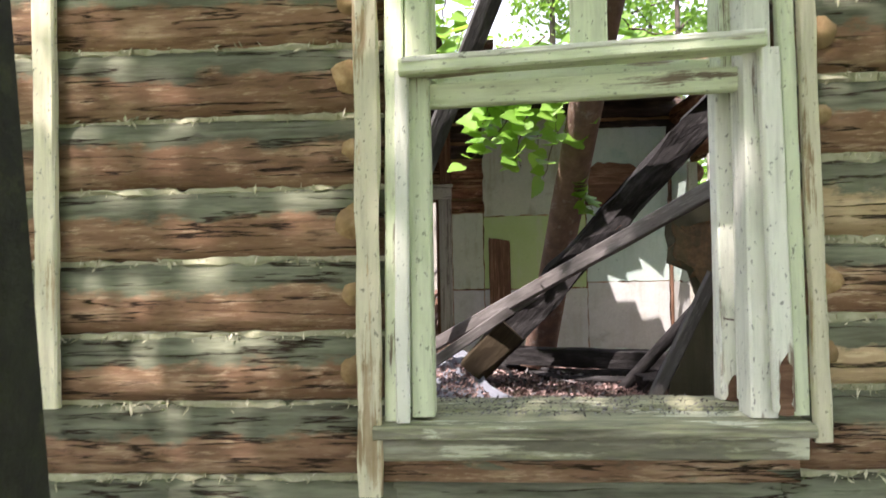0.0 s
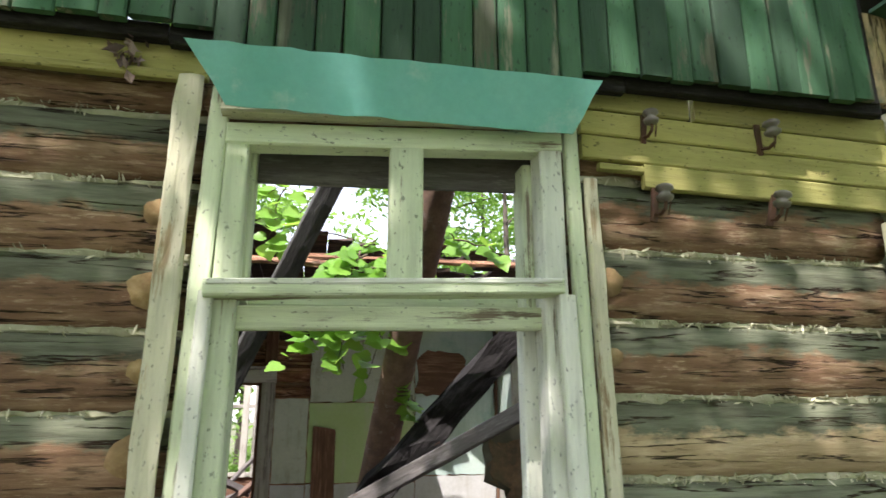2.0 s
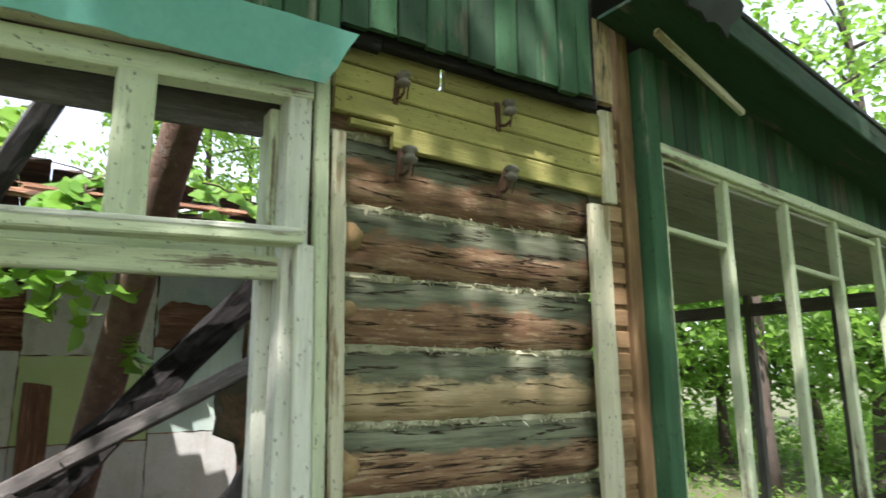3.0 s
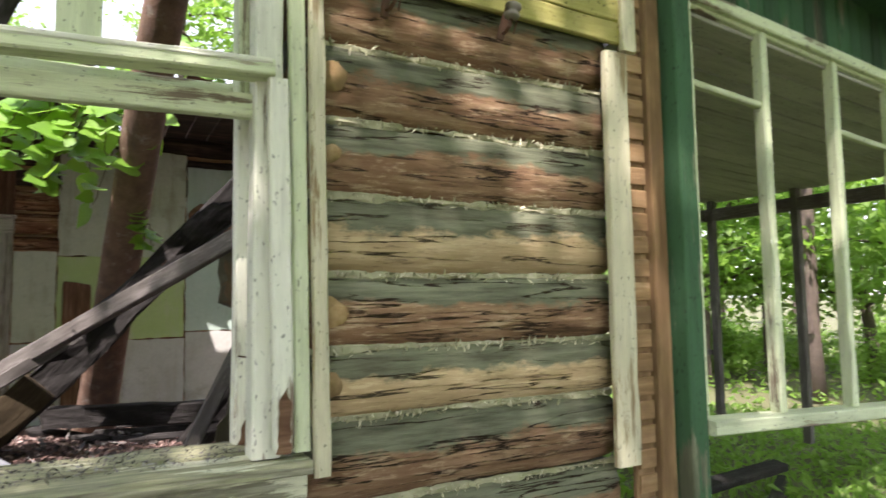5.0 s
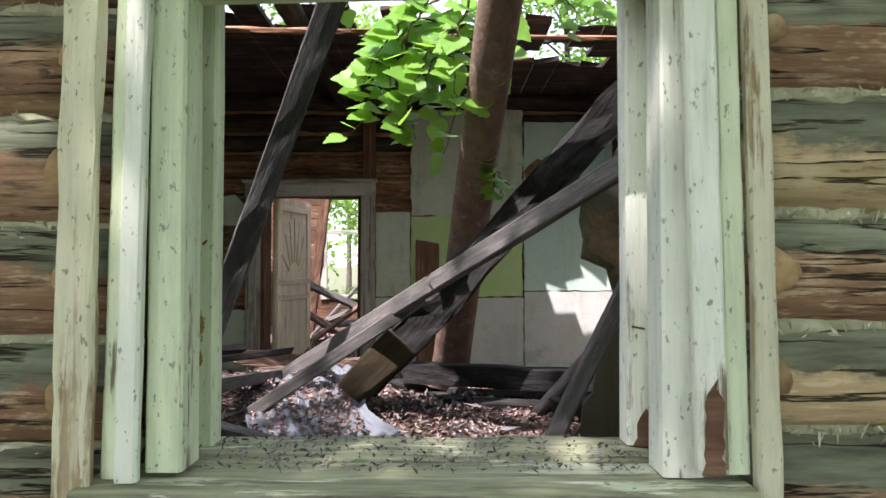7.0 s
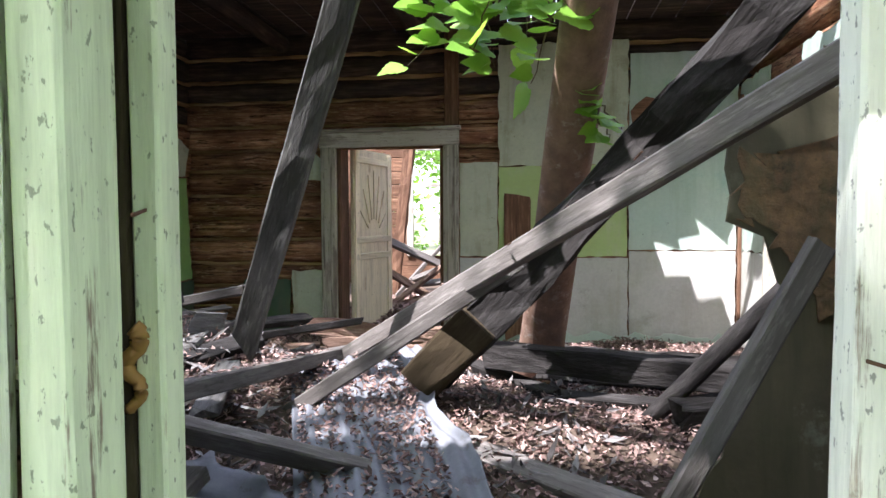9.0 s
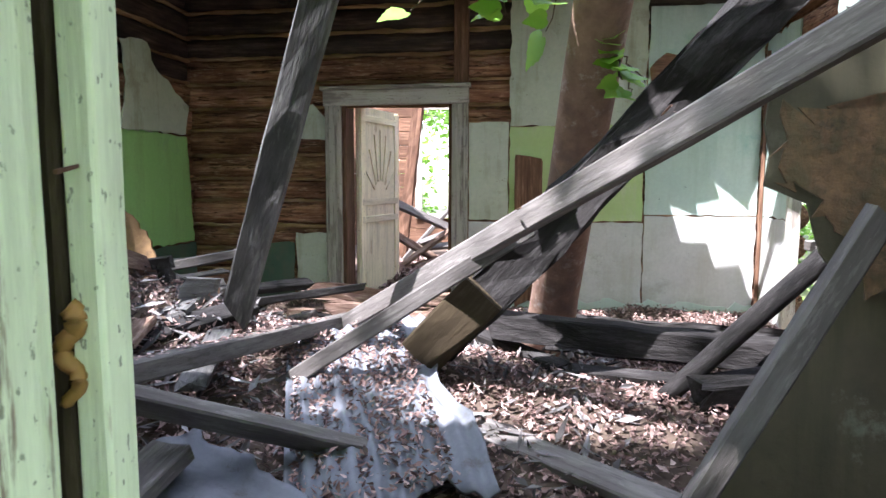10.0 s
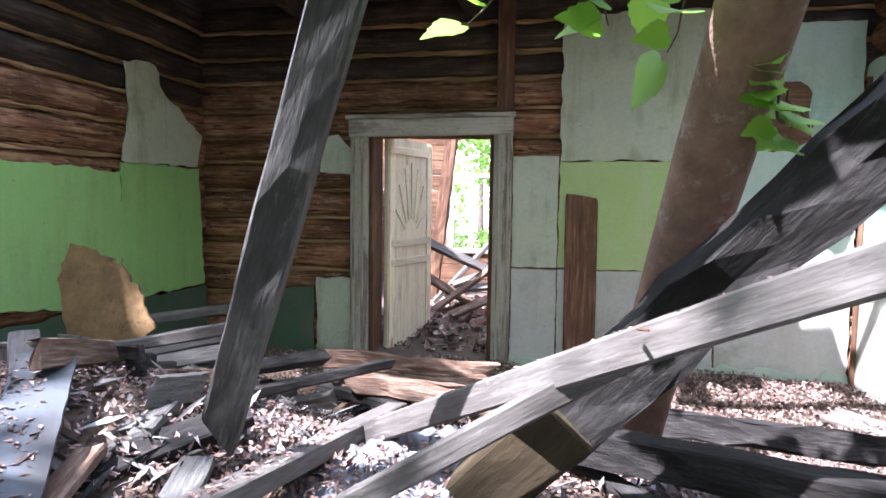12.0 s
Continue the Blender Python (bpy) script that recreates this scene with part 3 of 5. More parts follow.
first = insulator()
first.matrix_basis = Matrix.Translation((0.94, 0.01, 2.92)) @ Matrix.Diagonal((1.1, 1.1, 1.1, 1))
for k, p in enumerate(((1.435, 0.01, 2.92), (0.96, 0.01, 2.62), (1.445, 0.01, 2.63))):
    copy_thing(first, pose(*p, 0, 10 * k - 8, 15 - 12 * k) @ Matrix.Diagonal((1.1, 1.1, 1.1, 1)))

# ---- house corner and porch ----
corner = thing("corner_boards", "corner of pale batten and orange-brown boards", "trim", (2.1, 0.03, 1.0), kind="structure")
slab("batten", 1.935, 2.055, -0.005, 0.03, 0.92, 2.62, WORN, corner, wear=0.005)
slab("batten", 2.04, 2.12, 0.0, 0.03, 2.64, 3.10, WORN, corner)
slab("batten", 1.965, 2.10, -0.03, 0.01, 3.125, 3.55, LOG_BARE, corner, wear=0.004)
slab("corner_plank", 2.06, 2.165, 0.03, 0.06, 0.0, 3.1, ORANGE, corner)
slab("corner_plank", 2.175, 2.26, 0.0, 0.06, 0.0, 3.6, ORANGE, corner)
for i in range(26):
    slab("lath_end", 2.07, 2.16, 0.018, 0.035, 0.5 + i * 0.098, 0.575 + i * 0.098, ORANGE, corner)
porch = thing("porch", "open timber porch with green boards and pale glazing bars", "porch", (2.4, 0, 0), kind="structure")
U = Vector((math.cos(radians(3)), math.sin(radians(3)), 0))
P0 = Vector((2.41, 0.0, 0))


def pp(s, z, d=0.0):
    return P0 + U * s + Vector((-U.y, U.x, 0)) * d + Vector((0, 0, z))


board("corner_post", pp(-0.08, 0.0), pp(-0.08, 3.46), 0.11, 0.12, GREEN, U, porch)
for s in (0.0, 0.58, 1.24, 1.88, 2.55, 3.25, 4.0):
    board("bar", pp(s, 1.04 - 0.05 * s), pp(s, 2.95 - 0.04 * s), 0.055, 0.06, MINT, U, porch)
board("top_plate", pp(-0.03, 2.96, -0.01), pp(4.2, 2.78, -0.01), 0.06, 0.09, MINT, (0, 0, 1), porch)
board("sill", pp(-0.03, 1.04, -0.03), pp(4.2, 0.82, -0.03), 0.06, 0.14, MINT, (0, 0, 1), porch)
for a, b, z in ((0.03, 0.55, 2.56), (1.27, 1.85, 2.49), (1.27, 1.85, 2.88), (2.58, 3.2, 2.42), (0.03, 0.55, 2.93), (0.61, 1.2, 2.9), (1.9, 2.5, 2.80)):
    board("glazing_bar", pp(a, z), pp(b, z - 0.03), 0.03, 0.04, MINT, (0, 0, 1), porch)
rng = random.Random(9)
s = -0.1
while s < 4.4:
    w = rng.uniform(0.10, 0.14)
    top = 3.47 - 0.13 * s
    board("plank", pp(s + w / 2, 2.98 - 0.045 * s, -0.02), pp(s + w / 2, top, -0.02), w - 0.006, 0.025, GREEN, U, porch)
    s += w
for i in range(15):
    d = 0.1 + i * 0.2
    board("ceiling_plank", pp(0.0, 2.9, d), pp(4.3, 2.72, d), 0.185, 0.02, CEILING_PAINT, (0, 1, 0), porch)
for d0 in (1.0, 1.9, 2.9):
    board("rear_post", pp(4.2, 0.1, d0), pp(4.2, 2.74, d0), 0.08, 0.08, GREY, U, porch)
board("rear_header", pp(4.2, 2.55, 0.2), pp(4.2, 2.55, 3.0), 0.14, 0.07, GREY, (0, 0, 1), porch)
for s in (0.9, 1.9, 3.1):
    board("rear_post", pp(s, 0.1, 3.0), pp(s, 2.8, 3.0), 0.08, 0.08, GREY, U, porch)
board("rear_header", pp(0.0, 2.65, 3.0), pp(4.2, 2.55, 3.0), 0.14, 0.07, GREY, (0, 0, 1), porch)
board("rear_rail", pp(0.0, 1.0, 3.0), pp(4.2, 0.95, 3.0), 0.06, 0.07, GREY, (0, 0, 1), porch)
board("soffit", pp(-0.4, 3.55, -0.2), pp(5.0, 2.79, -0.2), 0.37, 0.02, GREEN, (0, 1, 0), porch)
board("eave", pp(-0.4, 3.57, -0.4), pp(5.0, 2.76, -0.4), 0.14, 0.04, GREEN, (0, 0, 1), porch)
for k in range(5):
    board("roof_plank", pp(-0.4, 3.68, -0.42 + k * 0.75 + 0.37), pp(5.0, 2.87, -0.42 + k * 0.75 + 0.37), 0.74, 0.03, FELT, (0, 1, 0), porch)
board("cross_batten", pp(-0.2, 3.46, -0.2), pp(0.55, 3.24, -0.18), 0.04, 0.03, WORN, (0, 0, 1), porch)
board("fallen_board", pp(0.3, 0.85, 0.5), pp(1.1, 0.55, 0.9), 0.22, 0.04, GREY, (0, 1, 0.4), porch, jag=0.03)
board("fallen_board", pp(0.1, 0.45, 0.7), pp(2.2, 0.35, 1.0), 0.12, 0.05, DARKWOOD, (0, 1, 0.2), porch, jag=0.03)
for k in range(2):
    board("floor_joist", pp(0.2 + 0.5 * k, 0.12, 0.3), pp(2.2 + 0.5 * k, 0.10, 1.0 + 0.3 * k), 0.08, 0.07, DARKWOOD, (0, 0, 1), porch)
torn = [(0, 0), (0.55, -0.12), (0.62, 0.05), (0.30, 0.20), (0.05, 0.16)]
torn_sheet("felt_flap", torn, 0.02, wall_pose(pp(-0.5, 3.53, -0.43), U, (0, -0.4, 1)), FELT, porch, torn=0.02)

# ---- back wall ----
back = thing("wall_north", "inner log wall stripped bare, dark brown, with a doorway", "log wall", (0, 5.05, 0.4), kind="structure")
z, i = 0.35, 0
while z < 3.3:
    h = 0.21 + 0.02 * math.sin(i * 2.1)
    # logs above 2.6 m take the darker log material
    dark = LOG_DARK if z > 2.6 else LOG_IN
    spans = ((-3.2, -1.66), (-0.74, 1.95)) if z + h < 2.4 else ((-3.2, 1.95),)
    for x0, x1 in spans:
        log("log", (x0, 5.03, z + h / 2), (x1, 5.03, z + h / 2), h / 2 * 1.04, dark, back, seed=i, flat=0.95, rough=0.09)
        board("caulking", (x0, 4.955, z), (x1, 4.955, z), 0.02, 0.03, ORANGE, parent=back, wear=0.025, seed=i)
    z += h
    i += 1
door = thing("door_1", "open panelled door with flaking cream paint in a grey moulded casing", "door", (-1.2, 4.92, 0.5), kind="structure")
slab("casing", -1.83, -1.69, 4.85, 4.90, 0.40, 2.24, CASING, door)
slab("casing", -0.715, -0.58, 4.85, 4.90, 0.40, 2.25, CASING, door)
board("casing_head", (-1.84, 4.87, 2.305), (-0.575, 4.87, 2.315), 0.135, 0.055, CASING, parent=door)
for x in (-1.80, -1.73, -0.675, -0.605):
    slab("moulding", x - 0.008, x + 0.008, 4.835, 4.853, 0.42, 2.24, CASING, door)
board("cornice", (-1.86, 4.86, 2.385), (-0.56, 4.86, 2.395), 0.03, 0.09, CASING, parent=door)
slab("reveal", -1.69, -1.655, 4.90, 5.14, 0.40, 2.25, BROWN, door)
slab("reveal", -0.75, -0.715, 4.90, 5.14, 0.40, 2.25, BROWN, door)
slab("lintel", -1.69, -0.715, 4.90, 5.14, 2.25, 2.28, BROWN, door)
LM, LL = along((-1.60, 5.07, 0.42), (-1.60, 5.07, 2.26), (0.19, 0.72, 0))
leaf = link("door_leaf", board_bm(LL, 0.74, 0.035, random.Random(3)), LEAFDOOR, door, "cream door leaf with flaking paint", LM @ Matrix.Translation((0, 0.37, 0)))


def on_leaf(u, v, out=0.02):
    """A place on the side of the leaf that faces the room: u across from the hinge, v up."""
    return LM @ Vector((v, u, out))


for s in (-0.022, 0.022):
    for v in (0.10, 0.82, 0.98, 1.74):
        board("rail", on_leaf(0.03, v, s), on_leaf(0.71, v, s), 0.06, 0.014, LEAFDOOR, parent=leaf)
    for u in (0.05, 0.69):
        board("stile", on_leaf(u, 0.02, s), on_leaf(u, 1.82, s), 0.08, 0.013, LEAFDOOR, LM.to_3x3() @ Vector((0, 1, 0)), leaf)
    for k in range(7):
        a = radians(20 + 23.3 * k)
        board("sunburst_ray", on_leaf(0.37 + 0.12 * math.cos(a), 1.05 + 0.13 * math.sin(a), s), on_leaf(0.37 + 0.28 * math.cos(a), 1.05 + 0.60 * math.sin(a), s), 0.012, 0.012, LEAFDOOR, parent=leaf)


def back_panel(name, x0, x1, z0, z1, material, label, out=0.0, torn=0.006, outline=None, seed=1, cat="wall panel"):
    pts = outline or [(x0, z0), (x1, z0), (x1, z1), (x0, z1)]
    ob = torn_sheet(name, pts, 0.012, wall_pose((0, 4.912 - out, 0), (1, 0, 0)), material, torn=torn, seed=seed)
    return tagged(ob, label, cat, "fibreboard panels on the log walls")


back_panel("wall_panel", -0.575, -0.24, 1.27, 2.09, PANEL_GREY, "grey-green fibreboard panel beside the door casing", seed=2)
back_panel("wall_panel", -0.575, -0.24, 0.45, 1.255, PANEL_WHITE, "pale grey fibreboard panel low beside the door", seed=3)
back_panel("wall_panel", -0.23, 0.86, 2.06, 3.10, PANEL_GREY, "tall grey-green fibreboard panel stained with damp", seed=4, torn=0.01)
back_panel("wall_panel", -0.23, 0.86, 1.27, 2.05, PANEL_LIME, "lime-green painted fibreboard panel", seed=5)
back_panel("wall_panel", -0.23, 0.87, 0.42, 1.258, PANEL_WHITE, "pale grey fibreboard panel near the floor", seed=6)
back_panel("wall_panel", 0.875, 1.74, 1.33, 2.98, PANEL_AQUA, "pale aqua fibreboard panel in the corner", seed=7)
back_panel("wall_panel", 0.88, 1.74, 0.42, 1.318, PANEL_WHITE, "pale grey fibreboard panel near the corner", seed=8)
back_panel("skirting", -0.57, 1.74, 0.40, 0.60, PANEL_AQUA, "worn aqua strip of paint along the wall foot", 0.016, 0.03, seed=9, cat="skirting")
back_panel("wall_panel", -2.13, -1.84, 0.42, 1.13, PANEL_GREY, "small grey-green panel left of the doorway", seed=10, torn=0.012)
back_panel("wall_panel", -2.60, -2.15, 0.42, 1.04, PANEL_DARK, "dark green panel near the floor", seed=11, torn=0.012)
back_panel("wall_panel", 0, 0, 0, 0, PANEL_GREY, "torn scrap of grey-green panel", seed=12, outline=[(-2.10, 1.97), (-1.85, 1.95), (-1.84, 2.14), (-1.95, 2.26), (-2.08, 2.24)])
back_panel("wall_board", 0, 0, 0, 0, BROWN, "reddish-brown bare board where panels fell off", 0.016, 0.02, [(0.88, 2.15), (1.2, 2.12), (1.44, 2.2), (1.40, 2.56), (1.0, 2.62), (0.88, 2.5)], 31)
slab("upright_board", -0.705, -0.58, 4.88, 4.93, 2.42, 3.5, BROWN, None)
tagged(bpy.data.objects["upright_board"], "brown upright board above the door", "board")
tagged(board("broken_board", (-0.06, 4.88, 0.55), (-0.07, 4.88, 1.77), 0.23, 0.03, BROWN, (1, 0, 0), jag=0.05), "dark brown broken board on the wall", "board")

# ---- left wall ----
left = thing("wall_west", "bare dark log wall with remains of green panels", "log wall", (-3.2, 2.5, 0.4), kind="structure")
z, i = 0.35, 0
while z < 3.3:
    h = 0.21 + 0.02 * math.sin(i * 1.7)
    # logs from 2.45 m up take the darker log material
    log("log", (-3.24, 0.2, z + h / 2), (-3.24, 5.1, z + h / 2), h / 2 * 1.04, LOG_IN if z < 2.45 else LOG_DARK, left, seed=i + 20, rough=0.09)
    board("caulking", (-3.16, 0.2, z), (-3.16, 5.0, z), 0.02, 0.03, ORANGE, parent=left, wear=0.025, seed=i)
    z += h
    i += 1


def left_panel(outline, material, label, out=0.0, torn=0.012, seed=1):
    ob = torn_sheet("wall_panel", outline, 0.012, wall_pose((-3.125 + out, 0, 0), (0, 1, 0)), material, torn=torn, seed=seed)
    return tagged(ob, label, "wall panel", "fibreboard panels on the log walls")


left_panel([(1.6, 1.05), (3.03, 1.12), (3.36, 1.07), (3.89, 1.06), (3.90, 1.92), (3.0, 1.94), (1.6, 1.95)], PANEL_GREEN, "green painted fibreboard panel curling off the wall", 0.01, seed=21)
left_panel([(3.91, 1.05), (4.88, 1.04), (4.84, 1.65), (4.82, 1.98), (4.3, 2.0), (3.91, 1.98)], PANEL_GREEN, "green painted fibreboard panel by the corner", 0.004, seed=22)
left_panel([(3.92, 1.99), (4.80, 2.0), (4.87, 2.26), (4.62, 2.40), (4.38, 2.52), (4.29, 2.70), (3.97, 2.66), (4.0, 2.3)], PANEL_GREY, "torn grey-green panel hanging high on the wall", 0.004, 0.02, seed=23)
left_panel([(0.4, 0.4), (4.92, 0.4), (4.92, 1.03), (0.4, 1.03)], PANEL_DARK, "dark green painted wainscot", -0.004, seed=24)

# ---- right wall with a window opening ----
right = thing("wall_east", "log wall with an empty window opening", "log wall", (1.9, 2.5, 0.4), kind="structure")
z, i = 0.35, 0
while z < 3.1:
    h = 0.22
    for y0, y1 in (((0.3, 3.70), (4.56, 5.05)) if 0.55 < z + h / 2 < 2.5 else ((0.3, 5.05),)):
        log("log", (1.90, y0, z + h / 2), (1.90, y1, z + h / 2), 0.115, LOG_IN, right, seed=i + 70, rough=0.08)
    z += h
    i += 1
for y0, y1, mat, label in ((4.27, 4.91, PANEL_WHITE, "pale panel on the side wall by the window"), (2.75, 3.69, PANEL_WHITE, "pale panel on the side wall under the leaning beam")):
    tagged(torn_sheet("wall_panel", [(y0, 0.42), (y1, 0.42), (y1, 1.318), (y0, 1.318)], 0.012, wall_pose((1.765, 0, 0), (0, 1, 0)), mat, seed=int(y0 * 10)), label, "wall panel", "fibreboard panels on the log walls")
    tagged(torn_sheet("wall_panel", [(y0, 1.33), (y1, 1.33), (y1, 2.7), (y0, 2.7)], 0.012, wall_pose((1.765, 0, 0), (0, 1, 0)), PANEL_AQUA, seed=int(y0 * 10) + 1), "pale aqua panel on the side wall by the window", "wall panel", "fibreboard panels on the log walls")
side = thing("window_2", "empty side window opening with bare brown jambs and a rail", "window", (1.9, 3.98, 0.5), kind="structure")
slab("jamb", 1.74, 1.83, 4.235, 4.275, 0.45, 2.5, CASING, side)
slab("jamb", 1.74, 1.95, 3.695, 3.735, 0.45, 2.5, CASING, side)
slab("rail", 1.86, 1.92, 3.735, 4.235, 1.13, 1.20, GREY, side)
slab("rail", 1.86, 1.92, 3.735, 4.235, 1.86, 1.90, GREY, side)
slab("corner_post", 1.735, 1.762, 4.82, 4.85, 0.45, 2.6, BROWN, side)

# ---- far room ----
far = thing("wall_far", "far room wall with a pale window frame", "wall", (-1.2, 8.6, 0.4), kind="structure")
for x0, x1, z0, z1 in ((-3.2, -1.80, 0.3, 3.4), (-0.98, 1.9, 0.3, 3.4), (-1.80, -0.98, 0.3, 1.05), (-1.80, -0.98, 2.66, 3.4)):
    z = z0
    while z < z1 - 0.02:
        h = min(0.2, z1 - z)
        board("plank", (x0, 8.66, z + h / 2), (x1, 8.66, z + h / 2), h - 0.006, 0.10, BROWN, parent=far)
        z += h
for x in (-1.75, -1.18, -1.01):
    slab("frame", x - 0.05, x + 0.05, 8.57, 8.63, 1.05, 2.66, CASING, far)
for z in (1.09, 2.09, 2.63):
    slab("frame", -1.76, -1.0, 8.575, 8.625, z - 0.03, z + 0.03, CASING, far)
for x in (-3.25, 1.9):
    ob = slab("wall_side", x - 0.05, x + 0.05, 5.15, 8.6, 0.3, 3.4, BROWN)
    tagged(ob, "brown boarded side wall of the far room", "wall", kind="structure")

# ---- ceiling remnant ----
rng = random.Random(4)
verts, faces = [], []


def ceiling_plank(x0, y0, y1):
    b = len(verts)
    for z in (3.28, 3.315):
        verts.extend([(x0, y0 + rng.uniform(-0.08, 0.08), z), (x0 + 0.192, y0 + rng.uniform(-0.08, 0.08), z), (x0 + 0.192, y1 + rng.uniform(-0.02, 0.02), z), (x0, y1, z)])
    faces.extend([(b, b + 3, b + 2, b + 1), (b + 4, b + 5, b + 6, b + 7), (b, b + 1, b + 5, b + 4), (b + 1, b + 2, b + 6, b + 5), (b + 2, b + 3, b + 7, b + 6), (b + 3, b, b + 4, b + 7)])


# opening invented so the sun draws its patch on the back wall
holes = {18: (3.80, 3.90), 19: (3.70, 3.94), 20: (3.52, 4.0), 21: (3.62, 4.04), 22: (3.86, 4.12)}
for k in range(-1, 25):
    x0 = -3.15 + k * 0.2
    front = (3.0 if k < 13 else 3.25) + rng.uniform(-0.3, 0.3)
    cut = holes.get(k)
    if cut:
        ceiling_plank(x0, front, cut[0])
        ceiling_plank(x0, cut[1], 5.15)
    else:
        ceiling_plank(x0, front, 5.15)
me = bpy.data.meshes.new("ceiling")
me.from_pydata(verts, [], faces)
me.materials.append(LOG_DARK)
tagged(new("ceiling", me), "remains of a dark plank ceiling, broken open", "ceiling", kind="structure")
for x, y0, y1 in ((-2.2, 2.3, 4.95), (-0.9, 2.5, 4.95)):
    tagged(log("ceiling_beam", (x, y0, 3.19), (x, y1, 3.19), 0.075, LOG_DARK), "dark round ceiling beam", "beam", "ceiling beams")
for a, c in (((-3.1, 2.45, 3.0), (-0.2, 2.3, 2.90)), ((-0.3, 2.9, 3.1), (1.75, 3.1, 3.16))):
    tagged(board("sagging_ceiling_plank", a, c, 0.16, 0.03, LOG_IN, (0, 1, 0.4), wear=0.01, jag=0.06), "brown ceiling plank sagging loose", "plank", "ceiling planks")

# ---- fallen timbers ----
tagged(board("fallen_plank", (-0.79, 2.135, 0.965), (1.27, 0.25, 2.285), 0.075, 0.05, GREY, (0, 0, 1), jag=0.03), "long grey weathered plank leaning across the room", "plank")
tagged(board("fallen_plank", (-1.0, 1.618, 0.765), (0.02, 1.526, 1.445), 0.06, 0.045, GREY, (0, 0, 1), jag=0.03), "narrow grey plank under the leaning plank", "plank")
tagged(board("fallen_beam", (-0.29, 1.81, 1.01), (1.59, 1.45, 3.09), 0.162, 0.12, DARKWOOD, (-1, 0, 0.9), wear=0.04, jag=0.06), "charred dark beam leaning against the wreckage", "beam")
tagged(board("leaning_post", (-1.095, 1.735, 1.06), (-0.087, 0.944, 3.2), 0.105, 0.075, POST, (1, 0.3, -0.4), wear=0.005, jag=0.01, wedge=0.105), "square grey timber post leaning over", "post")
tagged(board("floor_plank", (-1.005, 0.75, 1.125), (-0.775, 2.45, 0.945), 0.085, 0.06, GREY, (1, 0, 0.1), jag=0.03), "grey joist lying across the debris", "joist")
tagged(board("floor_plank", (-1.10, 0.81, 1.12), (-0.32, 1.35, 0.73), 0.10, 0.04, GREY, (0.3, -0.5, 0.6), jag=0.03), "grey board lying on the slate sheets", "board")
tagged(board("floor_plank", (-0.19, 1.555, 0.79), (0.48, 1.08, 0.76), 0.09, 0.04, GREY, (0.2, 1, 0.3), jag=0.03), "pale board half buried in leaves", "board")
tagged(board("floor_joist", (-0.14, 2.2, 0.985), (1.74, 1.56, 0.99), 0.11, 0.11, DARKWOOD, (0, 0, 1), wear=0.015, jag=0.04), "dark rotten joist lying on the leaf litter", "joist")
tagged(log("pole", (0.5, 1.78, 0.82), (1.05, 1.58, 1.50), 0.035, DARKWOOD), "dark round pole leaning on the joist", "pole")
tagged(board("sheet_board", (0.40, 0.825, 0.92), (0.68, 0.737, 1.55), 0.055, 0.04, GREY, (1, 0, -0.5), jag=0.02), "grey edge board of the fallen sheet", "board")
tagged(torn_sheet("fallen_sheet", [(0.46, 0.75), (1.3, 0.6), (1.7, 1.0), (1.7, 2.42), (1.3, 2.2), (0.60, 1.82), (0.59, 1.60), (0.69, 1.56), (0.72, 1.44), (0.75, 1.40)], 0.012, wall_pose((0.0, 0.93, 0.0), (1, 0.05, 0), (0, 0.08, 1)), SHEET, torn=0.015), "mouldy brown ceiling sheet hanging torn beside the window", "ceiling sheet")

tagged(board("beam_stub", (-0.365, 1.775, 0.955), (-0.125, 1.733, 1.215), 0.168, 0.126, OLIVE, (-1, 0, 0.9), wear=0.006), "olive-brown sawn butt of the fallen beam", "beam")

tagged(torn_sheet("sheet_facing", [(0.61, 1.60), (0.61, 1.76), (0.80, 1.80), (1.0, 1.85), (1.25, 1.92), (1.25, 1.50), (0.99, 1.42), (0.88, 1.32), (0.78, 1.45), (0.70, 1.56)], 0.006, wall_pose((0.0, 0.895, 0.0), (1, 0.05, 0), (0, 0.08, 1)), FACING, torn=0.035, step=0.022), "rough brown fibre facing peeling off the sheet", "fibreboard")

# ---- tree through the house ----
tree = thing("tree", "living tree trunk growing up through the collapsed house", "tree", (0.1, 2.6, 0.7))
rings = []
for k in range(22):
    u = k / 21
    z = 0.6 + 4.6 * u
    cx = 0.125 + 0.105 * (z - 1.0) + 0.025 * max(0, z - 2.2) ** 2
    cy = 2.53 - 0.77 * (z - 1.0) + 0.10 * max(0, z - 2.2) ** 2
    r = (0.104 - 0.025 * u) * (1 + 0.5 * math.exp(-k / 1.2))
    rings.append([(cx + r * math.cos(a) * (1 + 0.05 * noise.noise((z * 2, math.cos(a), math.sin(a)))), cy + r * math.sin(a), z) for a in [2 * math.pi * j / 18 for j in range(18)]])
link("trunk", loft(rings), BARK, tree, smooth=True)

